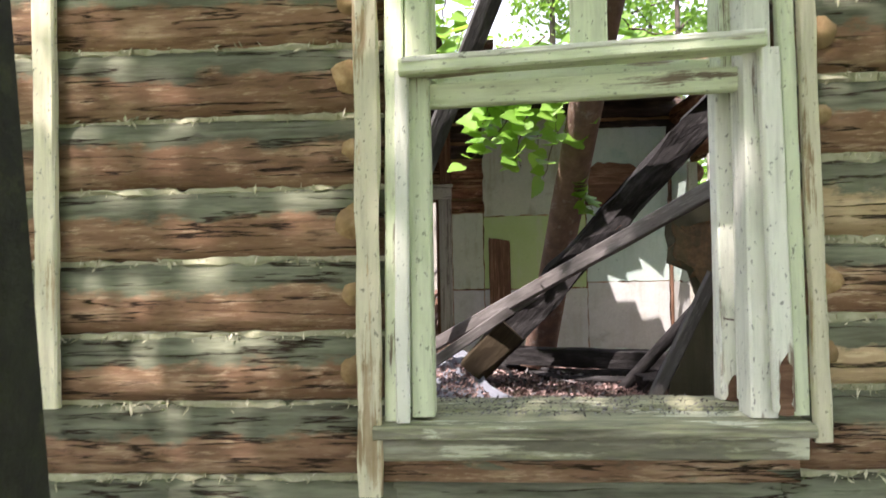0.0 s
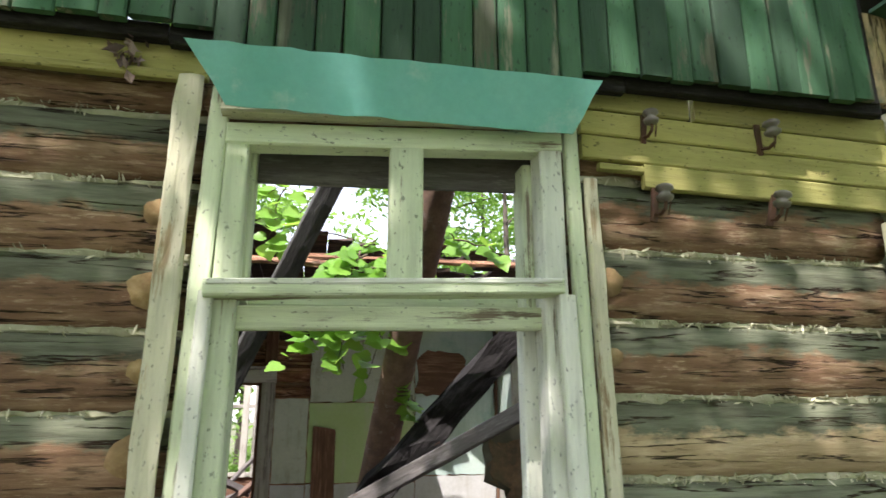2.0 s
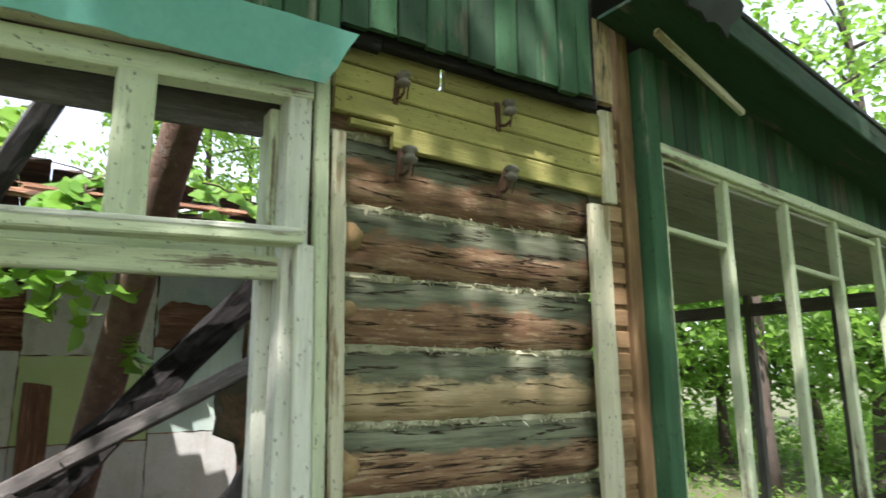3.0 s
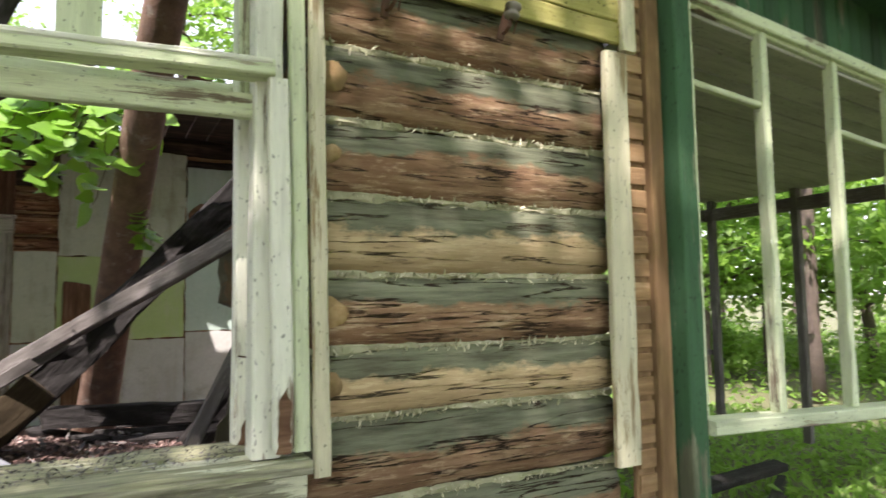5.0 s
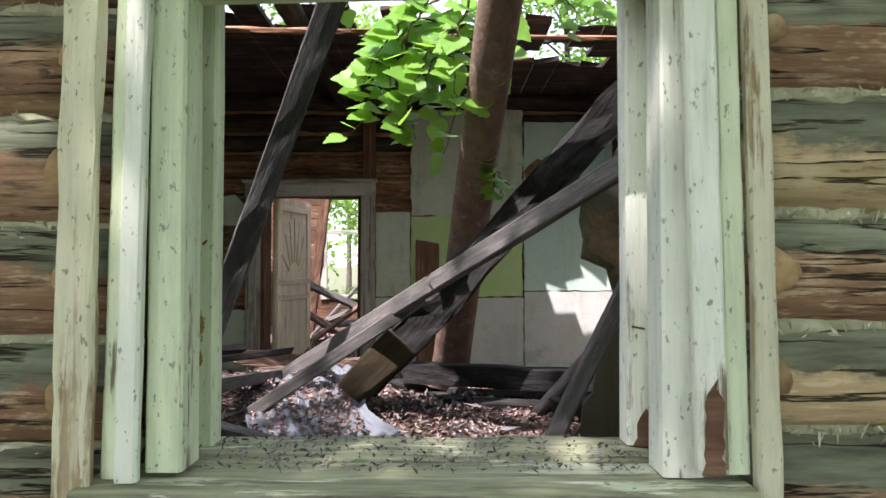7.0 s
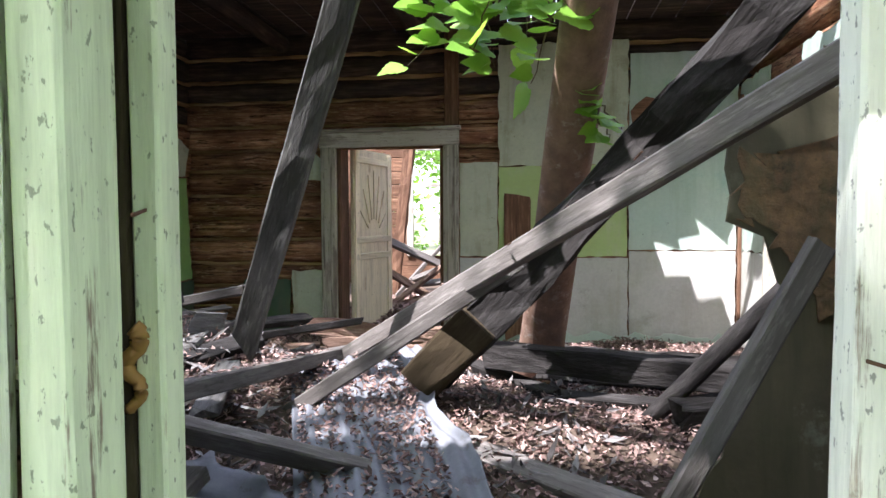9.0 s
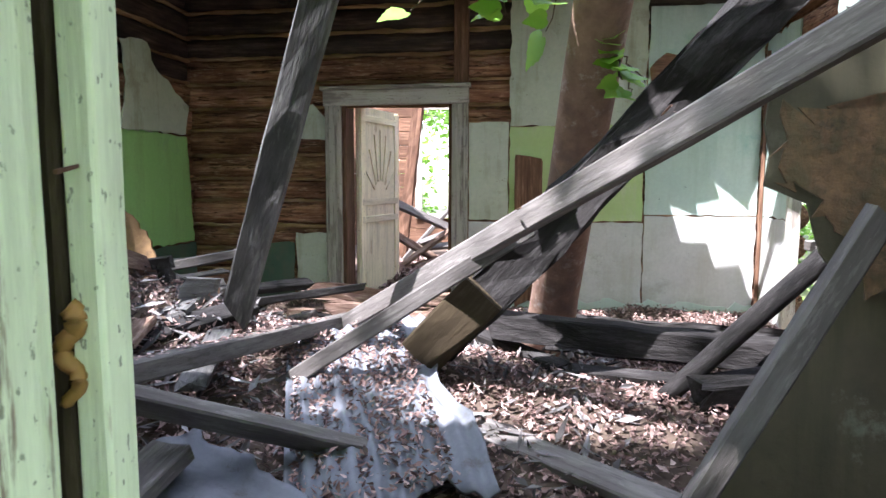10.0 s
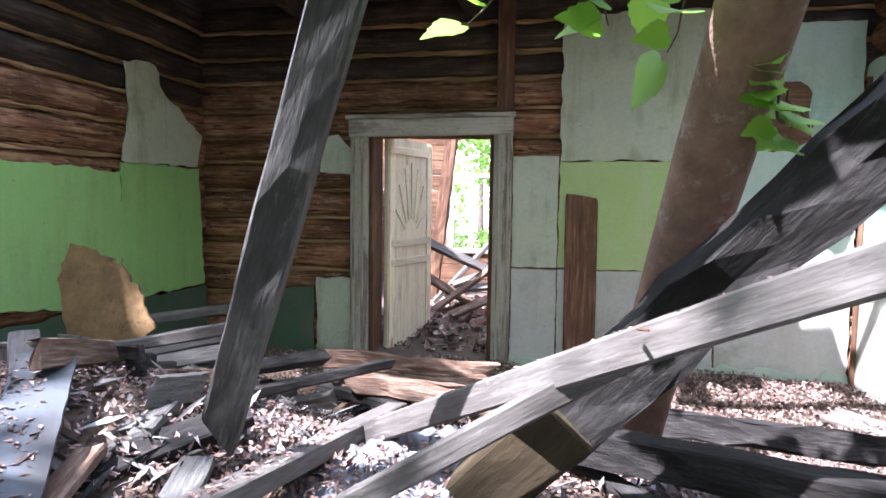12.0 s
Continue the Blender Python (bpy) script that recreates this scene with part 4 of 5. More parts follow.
# ---- leafy branches of the tree ----
def leaf_mesh():
    """One toothed, heart-shaped leaf, 1 long, its stalk at the origin."""
    outline = [(0.0, 0.0), (-0.07, 0.14), (-0.03, 0.30), (0.10, 0.42), (0.24, 0.47), (0.30, 0.42), (0.45, 0.41), (0.50, 0.34), (0.66, 0.29), (0.70, 0.20), (0.85, 0.12), (1.0, 0.0)]
    bm = bmesh.new()
    mid = [bm.verts.new((x, 0, -0.05 * math.sin(math.pi * x) - 0.12 * x * x)) for x in (0.0, 0.3, 0.6, 1.0)]
    for s in (1, -1):
        edge = [bm.verts.new((x, s * 1.16 * y, 0.09 * y + 0.05 * math.sin(9 * x + s) * y - 0.12 * max(0, x) ** 2)) for x, y in outline[1:-1]]
        fans = ((0, edge[0:3]), (1, edge[2:6]), (2, edge[5:10]))
        for k, run in fans:
            for a, c in zip(run, run[1:]):
                bm.faces.new((mid[k], a, c) if s > 0 else (mid[k], c, a))
        bm.faces.new((mid[0], edge[2], mid[1]) if s > 0 else (mid[0], mid[1], edge[2]))
        bm.faces.new((mid[1], edge[5], mid[2]) if s > 0 else (mid[1], mid[2], edge[5]))
        bm.faces.new((mid[2], edge[9], mid[3]) if s > 0 else (mid[2], mid[3], edge[9]))
    me = bpy.data.meshes.new("leaf")
    bm.normal_update()
    bm.to_mesh(me)
    bm.free()
    me.materials.append(LEAF_MAIN)
    me.polygons.foreach_set("use_smooth", [True] * len(me.polygons))
    return me


def hue_leaf():
    m, t, b = nodes_of("broad_leaf")
    v, rnd = coords(t)
    col = ramp(t, rnd, ((0.0, (0.15, 0.33, 0.045)), (1.0, (0.26, 0.48, 0.07))))
    col = mixc(t, math_node(t, "MULTIPLY", tex_noise(t, v, 5.0, 5), 0.4), col, (0.09, 0.22, 0.02))
    t.links.new(col, b.inputs["Base Color"])
    b.inputs["Roughness"].default_value = 0.42
    tr, mx = t.nodes.new("ShaderNodeBsdfTranslucent"), t.nodes.new("ShaderNodeMixShader")
    t.links.new(mixc(t, 0.5, col, (0.46, 0.70, 0.08)), tr.inputs[0])
    mx.inputs[0].default_value = 0.5
    t.links.new(b.outputs[0], mx.inputs[1])
    t.links.new(tr.outputs[0], mx.inputs[2])
    t.links.new(mx.outputs[0], t.nodes["Material Output"].inputs[0])
    return m


LEAF_MAIN = hue_leaf()
LEAF_DATA = leaf_mesh()


def stem_bm(points, r0, r1):
    rings = []
    n = len(points)
    for i, p in enumerate(points):
        r = r0 + (r1 - r0) * i / (n - 1)
        d = Vector(points[min(n - 1, i + 1)]) - Vector(points[max(0, i - 1)])
        q = d.to_track_quat("Z", "Y")
        rings.append([Vector(p) + q @ Vector((r * math.cos(a), r * math.sin(a), 0)) for a in [2 * math.pi * k / 6 for k in range(6)]])
    return loft(rings)


def branch(name, paths, label, size, every, seed):
    ob = thing(name, label, "branch", paths[0][0])
    rng = random.Random(seed)
    for path in paths:
        pts = []
        for a, c in zip(path, path[1:]):
            for k in range(6):
                pts.append(Vector(a).lerp(Vector(c), k / 6) + Vector((rng.gauss(0, 0.006), rng.gauss(0, 0.006), rng.gauss(0, 0.006))))
        pts.append(Vector(path[-1]))
        link("stem", stem_bm(pts, 0.007, 0.002), TWIG, ob, smooth=True)
        run, side = 0.0, 1
        for a, c in zip(pts, pts[1:]):
            run += (c - a).length
            if run < every:
                continue
            run, side = 0.0, -side
            d = (c - a).normalized()
            out = (Vector((-0.75, -0.45, -0.12)) + Vector((rng.gauss(0, 0.45), rng.gauss(0, 0.35), rng.gauss(0, 0.22))) + Vector((0.8 * side, 0, 0)) * 0.5).normalized()
            up = (Vector((0, -1.1, 0.8)) + Vector((rng.gauss(0, 0.3), rng.gauss(0, 0.3), 0))).normalized()
            y = up.cross(out).normalized()
            m = Matrix((out, y, out.cross(y))).transposed() * (size * rng.uniform(0.65, 1.2))
            m = m.to_4x4()
            m.translation = c + out * 0.02
            lf = new("leaf", LEAF_DATA)
            lf.matrix_basis = m
            lf.parent = ob
            lf.matrix_parent_inverse = ob.matrix_basis.inverted()
    return ob


hang = [
    [(0.30, 1.75, 2.95), (0.10, 1.70, 2.74), (-0.12, 1.66, 2.50), (-0.30, 1.64, 2.28), (-0.49, 1.65, 2.11)],
    [(0.02, 1.68, 2.68), (-0.20, 1.60, 2.60), (-0.32, 1.58, 2.46), (-0.42, 1.54, 2.26)],
    [(-0.02, 1.74, 2.62), (-0.12, 1.72, 2.42), (-0.20, 1.70, 2.26), (-0.17, 1.64, 2.09)],
    [(0.14, 1.72, 2.72), (0.10, 1.70, 2.50), (0.04, 1.68, 2.30), (-0.04, 1.66, 2.03)],
    [(0.22, 1.70, 2.80), (0.26, 1.64, 2.58), (0.22, 1.62, 2.38), (0.18, 1.62, 2.16)],
    [(0.0, 1.72, 2.85), (-0.16, 1.72, 2.78), (-0.24, 1.70, 2.64), (-0.34, 1.68, 2.52)],
    [(-0.1, 1.60, 2.75), (-0.18, 1.54, 2.60), (-0.24, 1.52, 2.44), (-0.32, 1.50, 2.20)],
    [(0.1, 1.78, 2.80), (-0.02, 1.80, 2.62), (-0.08, 1.80, 2.45), (-0.06, 1.76, 2.20)],
]
hang = [[(x + 0.11, y, z + 0.06) for x, y, z in p] for p in hang]
hang += [[(0.32, 1.62, 2.85), (0.36, 1.52, 2.62), (0.32, 1.50, 2.42), (0.27, 1.49, 2.26)], [(0.22, 1.54, 2.82), (0.14, 1.46, 2.62), (0.11, 1.44, 2.42), (0.13, 1.42, 2.24)], [(0.05, 1.62, 2.80), (-0.10, 1.50, 2.66), (-0.22, 1.46, 2.50), (-0.28, 1.45, 2.36)]]
hang.append([(0.16, 1.70, 2.75), (0.02, 1.52, 2.55), (-0.06, 1.42, 2.32), (-0.11, 1.38, 2.15)])
branch("leafy_branch", hang, "hanging branch with bright green broad leaves", 0.115, 0.020, 3)
branch("leafy_branch", [[(0.30, 2.1, 3.75), (-0.1, 2.05, 3.6), (-0.42, 2.0, 3.42), (-0.62, 2.0, 3.2)], [(-0.1, 2.05, 3.6), (-0.25, 2.0, 3.35), (-0.36, 1.95, 3.12), (-0.44, 1.95, 2.9)], [(-0.42, 2.0, 3.42), (-0.5, 2.0, 3.2), (-0.55, 2.0, 2.95)]], "upper branch with bright green leaves over the open roof", 0.12, 0.03, 7)
branch("leafy_branch", [[(0.45, 1.5, 3.0), (0.62, 1.8, 2.98), (0.75, 2.0, 2.92), (0.80, 2.05, 2.78)], [(0.62, 1.8, 2.98), (0.9, 2.05, 3.02), (1.02, 2.1, 2.95)]], "side branch with green leaves beside the trunk", 0.115, 0.035, 8)
branch("leafy_branch", [[(0.22, 1.76, 2.16), (0.27, 1.70, 2.08), (0.33, 1.70, 2.0), (0.40, 1.73, 1.93)], [(0.27, 1.70, 2.08), (0.31, 1.68, 1.97), (0.35, 1.70, 1.88)]], "small shoot of green leaves on the trunk", 0.08, 0.018, 4)

# ---- roof slate and sheets ----
def slate_sheet(m, length, w, label, seed, waves=4, gap=0.0):
    rng = random.Random(seed)
    nx, ny = 16, waves * 8
    bm = bmesh.new()
    top, low = [], []
    for i in range(nx + 1):
        a, b = [], []
        for j in range(ny + 1):
            u, v = i / nx, j / ny
            edge = u * (0.16 * noise.noise((v * 3.3, seed, 0)) + 0.03 * noise.noise((v * 17, seed, 5)) - 0.10 * (1 - v))
            side = v * (0.09 * noise.noise((u * 3.1, seed, 3)) + 0.02 * noise.noise((u * 15, seed, 6)))
            z = 0.010 * math.cos(2 * math.pi * waves * v) + 0.03 * noise.noise((u * 2, v * 2, seed))
            a.append(bm.verts.new((u * length + edge, (v - 0.5) * w + side, z)))
            b.append(bm.verts.new((u * length + edge, (v - 0.5) * w + side, z - 0.009)))
        top.append(a)
        low.append(b)
    for i in range(nx):
        for j in range(ny):
            bm.faces.new((top[i][j], top[i + 1][j], top[i + 1][j + 1], top[i][j + 1]))
            bm.faces.new((low[i][j + 1], low[i + 1][j + 1], low[i + 1][j], low[i][j]))
    for i in range(nx):
        bm.faces.new((top[i + 1][0], top[i][0], low[i][0], low[i + 1][0]))
        bm.faces.new((top[i][ny], top[i + 1][ny], low[i + 1][ny], low[i][ny]))
    for j in range(ny):
        bm.faces.new((top[0][j], top[0][j + 1], low[0][j + 1], low[0][j]))
        bm.faces.new((top[nx][j + 1], top[nx][j], low[nx][j], low[nx][j + 1]))
    ob = link("slate_sheet", bm, SLATE, at=m, smooth=True)
    return tagged(ob, label, "slate sheet", "fallen slate sheets")


m, ln = along((-0.70, 2.02, 1.0), (-0.28, 0.98, 0.76), (0.9, 0.36, 0.10))
slate_sheet(m, ln, 0.56, "broken corrugated grey slate sheet strewn with leaves", 2, 9)
m, ln = along((-1.05, 1.05, 0.83), (-0.55, 0.75, 0.74), (0.5, 0.8, 0.1))
slate_sheet(m, ln, 0.4, "slate fragment close to the window", 9, 3)
tagged(torn_sheet("tin_sheet", [(0, 0), (0.135, 0), (0.145, 0.87), (-0.01, 0.87)], 0.012, wall_pose((-1.17, 0.98, 1.115), (0.84, 0.54, 0), (-0.545, 0.65, 0.165)), TIN, torn=0.0015), "pale grey painted sheet lying on the rubble", "sheet")
tagged(torn_sheet("leaning_board", [(0.097, 0), (0.47, 0.02), (0.577, 0.11), (0.47, 0.30), (0.356, 0.435), (0.2, 0.52), (0.055, 0.55), (0, 0.36)], 0.02, wall_pose((-2.85, 3.02, 0.95), (0.97, 0.12, 0), (-0.02, 0.20, 1)), FIBRE, torn=0.012, step=0.035), "torn brown fibreboard leaning on the green wall", "fibreboard")

SPLINTER = wood("splintered_wood", (0.07, 0.045, 0.032), (0.20, 0.135, 0.10), (0.40, 0.31, 0.25), stain=(0.10, 0.06, 0.045), grain=60, run=7.0, relief=1.0)

# ---- rubble ----
def rubble(name, spots, label, category, material, group):
    for k, (a, c, w, t) in enumerate(spots):
        low = min(0.0, min(p[2] - debris_height(p[0], p[1]) - 0.5 * t for p in (a, c))) - 0.01
        a, c = (a[0], a[1], a[2] - low), (c[0], c[1], c[2] - low)
        tagged(board(name, a, c, w, t, material, (c[1] - a[1], a[0] - c[0], 0.25 * math.sin(k * 2.3)), jag=0.03, wear=0.006), label, category, group)


rubble("rubble_board", [
    ((-2.85, 3.3, 0.98), (-2.35, 4.35, 0.98), 0.10, 0.05), ((-2.75, 3.0, 0.98), (-2.10, 3.0, 0.93), 0.11, 0.06),
    ((-2.30, 2.75, 0.90), (-1.85, 3.05, 0.95), 0.12, 0.04), ((-2.2, 2.3, 0.88), (-1.75, 2.9, 0.92), 0.10, 0.03),
    ((-1.95, 1.95, 0.90), (-1.62, 1.62, 0.82), 0.09, 0.02), ((-2.6, 2.2, 0.95), (-2.0, 2.7, 0.88), 0.13, 0.04),
], "grey broken board in the rubble heap", "board", GREY, "rubble boards")
rubble("rubble_board", [
    ((-2.7, 2.6, 0.88), (-2.1, 3.3, 0.86), 0.09, 0.05), ((-2.3, 1.8, 0.86), (-1.7, 2.4, 0.82), 0.10, 0.06), ((-1.7, 2.3, 0.86), (-1.25, 2.9, 0.84), 0.08, 0.04),
    ((-1.35, 2.2, 0.84), (-0.95, 2.9, 0.82), 0.09, 0.04), ((-1.5, 3.4, 0.72), (-0.9, 3.1, 0.72), 0.10, 0.05), ((0.2, 1.95, 0.775), (0.9, 1.85, 0.77), 0.06, 0.04),
    ((0.1, 2.45, 0.77), (0.8, 2.3, 0.77), 0.07, 0.04), ((-0.2, 2.35, 0.82), (0.15, 2.0, 0.79), 0.07, 0.04), ((0.6, 1.68, 0.78), (0.95, 1.80, 0.80), 0.10, 0.10),
    ((-2.8, 1.4, 0.8), (-2.2, 1.9, 0.86), 0.12, 0.04), ((-1.4, 1.35, 0.78), (-1.1, 1.9, 0.84), 0.10, 0.04),
], "dark rotten board in the rubble heap", "board", DARKWOOD, "rubble boards")
rubble("rubble_board", [((-1.55, 3.3, 0.74), (-1.2, 3.7, 0.70), 0.08, 0.05), ((-1.0, 3.2, 0.76), (-0.4, 2.9, 0.80), 0.08, 0.04)], "reddish split board in the rubble", "board", SPLINTER, "rubble boards")
tagged(board("floor_plank", (-0.95, 0.62, 0.78), (-0.92, 1.02, 0.86), 0.13, 0.05, GREY, (1, 0, 0), jag=0.01), "short grey plank end near the window", "board")
for k, (a, c, w) in enumerate((((-1.35, 3.30, 0.90), (-0.55, 3.62, 0.79), 0.10), ((-1.20, 3.20, 0.80), (-0.35, 3.25, 0.78), 0.09), ((-1.25, 3.36, 0.80), (-0.5, 3.5, 0.72), 0.12), ((-0.05, 2.95, 0.84), (1.6, 2.75, 0.80), 0.11))):
    tagged(board("rotten_beam", a, c, w, 0.08, (SPLINTER, SPLINTER, SPLINTER, DARKWOOD)[k], (0.2, 0.3, 1), wear=0.03, jag=0.10), "splintered rotten beam on the floor", "beam", "rotten beams")
far_boards = [((-1.55, 6.1, 0.6), (-0.7, 6.5, 1.25)), ((-1.45, 6.0, 1.35), (-0.85, 6.6, 1.0)), ((-1.5, 6.3, 0.55), (-0.6, 6.2, 0.75)), ((-1.2, 5.9, 0.7), (-0.6, 6.3, 0.95)), ((-1.55, 6.8, 0.7), (-0.8, 6.7, 1.5)), ((-1.0, 5.8, 0.62), (-0.55, 6.0, 0.68)), ((-1.6, 5.8, 0.6), (-1.1, 6.6, 0.7)), ((-1.3, 6.5, 0.9), (-0.7, 6.4, 1.15)), ((-0.9, 6.0, 0.6), (-0.8, 6.6, 1.25)), ((-1.5, 6.2, 1.0), (-1.1, 6.5, 0.7)), ((-1.35, 6.9, 0.8), (-0.6, 6.8, 0.9))]
for k, (a, c) in enumerate(far_boards):
    tagged(board("rubble_board", a, c, 0.10, 0.04, (SPLINTER, GREY, BROWN)[k % 3], (0.2, 1, 0.6), jag=0.04, wear=0.008), "fallen board in the heap of the far room", "board", "far room rubble")
tagged(board("leaning_post", (-1.70, 7.2, 0.6), (-1.46, 7.4, 3.0), 0.13, 0.10, BROWN, (1, 0, 0), wear=0.02), "brown post standing askew in the far room", "post")

for a, c, w, t, mat, label in (
        ((-1.97, 2.12, 1.13), (-1.47, 1.93, 1.12), 0.05, 0.06, GREY, "thick grey board with a pale top on the rubble"),
        ((-1.30, 1.644, 1.10), (-1.43, 2.12, 1.12), 0.11, 0.03, POST, "blue-grey flat plank across the rubble"),
        ((-0.99, 1.25, 0.97), (-1.12, 1.68, 1.03), 0.10, 0.03, POST, "short blue-grey plank beside the leaning post"),
        ((-1.19, 1.20, 1.09), (-1.32, 1.51, 1.10), 0.08, 0.03, SPLINTER, "reddish split board beside the pale sheet"),
        ((-2.38, 2.31, 1.05), (-1.44, 2.458, 1.235), 0.055, 0.05, GREY, "long narrow grey batten propped on the rubble")):
    tagged(board("rubble_board", a, c, w, t, mat, (c[1] - a[1], a[0] - c[0], 0.05), jag=0.03, wear=0.006), label, "board", "rubble boards")

rngp = random.Random(77)
for k in range(26):
    x, y, a = rngp.uniform(-2.7, -1.25), rngp.uniform(1.7, 3.6), rngp.uniform(0, 6.28)
    half, z = rngp.uniform(0.08, 0.22), debris_height(x, y) + rngp.uniform(0.02, 0.10)
    tilt = rngp.uniform(-0.04, 0.05)
    p0, p1 = (x - half * math.cos(a), y - half * math.sin(a), z - tilt), (x + half * math.cos(a), y + half * math.sin(a), z + tilt)
    tagged(board("broken_timber", p0, p1, rngp.uniform(0.05, 0.10), rngp.uniform(0.02, 0.05), (GREY, DARKWOOD, POST, DARKWOOD, SPLINTER)[k % 5], (0.2 * math.sin(k), 0.2 * math.cos(k * 1.7), 1), jag=0.04, wear=0.008), "short broken timber in the rubble heap", "timber", "broken timbers")


def on_floor(x0, x1, y0, y1, lift=0.012):
    def place(rng):
        x, y = rng.uniform(x0, x1), rng.uniform(y0, y1)
        return x, y, debris_height(x, y) + rng.uniform(0, lift) + 0.006
    return place


scatter("leaf_litter", 52000, on_floor(-1.2, 1.75, 0.5, 4.85, 0.03), 0.0125, DRY, 1, "dry brown leaf litter covering the floor", "leaf litter")
scatter("leaf_litter", 22000, on_floor(-3.0, -1.0, 0.5, 4.8, 0.04), 0.0115, DRY, 2, "dry leaves and dust over the rubble", "leaf litter")
scatter("wood_chips", 3500, on_floor(-3.0, 0.4, 0.6, 3.6, 0.05), 0.019, CHIPS, 3, "grey splinters and chips strewn over the floor", "wood chips", 0.4, 3.5)
scatter("wood_splinters", 1100, on_floor(-3.0, -0.9, 1.0, 4.0, 0.06), 0.015, CHIPS, 13, "long pale and dark splinters in the rubble heap", "splinters", 0.22, 6.0)
scatter("leaf_litter", 1500, on_floor(-1.9, -0.4, 5.1, 7.5), 0.04, DRY, 4, "dry leaves on the far room floor", "leaf litter")


def on_slate(rng):
    u, v = rng.uniform(0.05, 0.95), rng.uniform(-0.26, 0.19)
    p = Vector((-0.70, 2.02, 1.0)).lerp(Vector((-0.28, 0.98, 0.76)), u) + Vector((0.9, 0.36, 0.10)).normalized() * v
    return p.x, p.y, p.z + (0.0 if abs(math.sin(2 * math.pi * (v / 0.62 + 0.25) * 2.0)) > 0.3 else 0.02) + rng.uniform(0, 0.02)


scatter("leaf_litter", 2300, on_slate, 0.0115, DRY, 6, "dry leaves caught on the slate sheet", "leaf litter")
scatter("sill_debris", 900, lambda r: (r.uniform(-0.55, 0.55), r.uniform(0.02, 0.29), 1.136 + r.uniform(0, 0.004)), 0.0055, CHIPS, 7, "crumbs of rotten wood and moss on the sill", "debris", 0.4, 2.0)



def on_tin(rng):
    u, v = rng.uniform(0.02, 0.98), rng.uniform(0.005, 0.13)
    return -1.17 - 0.545 * u + 0.84 * v, 0.98 + 0.65 * u + 0.54 * v, 1.13 + 0.165 * u


scatter("sheet_debris", 170, on_tin, 0.009, DRY, 23, "leaf crumbs and dirt on the pale sheet", "debris", 0.15, 2.0)


def along_plank(a, c, half, lift):
    """Places on the upper face of a plank between its ends."""
    a, c = Vector(a), Vector(c)
    side = Vector((0, 0, 1)).cross(c - a).normalized()

    def place(rng):
        p = a.lerp(c, rng.uniform(0.02, 0.75)) + side * rng.uniform(-half, half)
        return p.x, p.y, p.z + lift
    return place


scatter("plank_debris", 260, along_plank((-0.79, 2.135, 0.965), (1.27, 0.25, 2.285), 0.022, 0.041), 0.007, DRY, 21, "leaf crumbs and dust on the leaning plank", "debris", 0.12, 1.4)
scatter("plank_debris", 200, along_plank((-1.005, 0.75, 1.125), (-0.775, 2.45, 0.945), 0.030, 0.034), 0.011, DRY, 22, "leaf crumbs on the grey joist", "debris", 0.12, 1.4)

# ---- forest ----
def forest_tree(seed, height, spread_r, leaves):
    rng = random.Random(seed)
    ob = thing("tree", "tall broadleaf forest tree with a ragged green crown", "tree", (0, 0, 0), "trees round the house")
    bend = (rng.uniform(-0.4, 0.4), rng.uniform(-0.4, 0.4))
    rings = []
    for k in range(12):
        u = k / 11
        r = 0.15 * (1 - 0.8 * u) * (1.4 if k == 0 else 1)
        rings.append([(bend[0] * u * u * 2 + r * math.cos(a), bend[1] * u * u * 2 + r * math.sin(a), u * height - 0.2) for a in [2 * math.pi * j / 10 for j in range(10)]])
    link("trunk", loft(rings), TRUNK, ob, smooth=True)
    verts, faces = [], []
    for k in range(16):
        u = rng.uniform(0.3, 0.97)
        a = rng.uniform(0, 6.28)
        reach = spread_r * rng.uniform(0.45, 1.0) * (1.15 - 0.6 * u)
        s = Vector((bend[0] * u * u * 2, bend[1] * u * u * 2, u * height - 0.2))
        e = s + Vector((math.cos(a) * reach, math.sin(a) * reach, rng.uniform(0.1, 0.9)))
        pts = [s.lerp(e, j / 4) + Vector((0, 0, 0.15 * math.sin(j / 4 * 3.1))) for j in range(5)]
        link("limb", stem_bm(pts, 0.04, 0.012), TRUNK, ob, smooth=True)
        for _ in range(7):
            c = s.lerp(e, rng.uniform(0.35, 1.1)) + Vector((rng.gauss(0, 0.35), rng.gauss(0, 0.35), rng.gauss(0, 0.25)))
            for _ in range(leaves // 112):
                p = c + Vector((rng.gauss(0, 0.28), rng.gauss(0, 0.28), rng.gauss(0, 0.16)))
                z = rng.uniform(0.06, 0.12)
                q = Euler((rng.gauss(0, 0.6), rng.gauss(0, 0.6), rng.uniform(0, 6.3))).to_matrix()
                b = len(verts)
                verts += [p + q @ Vector(w) * z for w in ((-1, 0, 0), (0, -0.6, 0.12), (1, 0, -0.1), (0, 0.6, 0.12))]
                faces += [(b, b + 1, b + 2), (b, b + 2, b + 3)]
    me = bpy.data.meshes.new("crown")
    me.from_pydata(verts, [], faces)
    me.materials.append(CROWN)
    cr = new("crown", me)
    cr.parent = ob
    cr["kind"] = "stuff"
    return ob


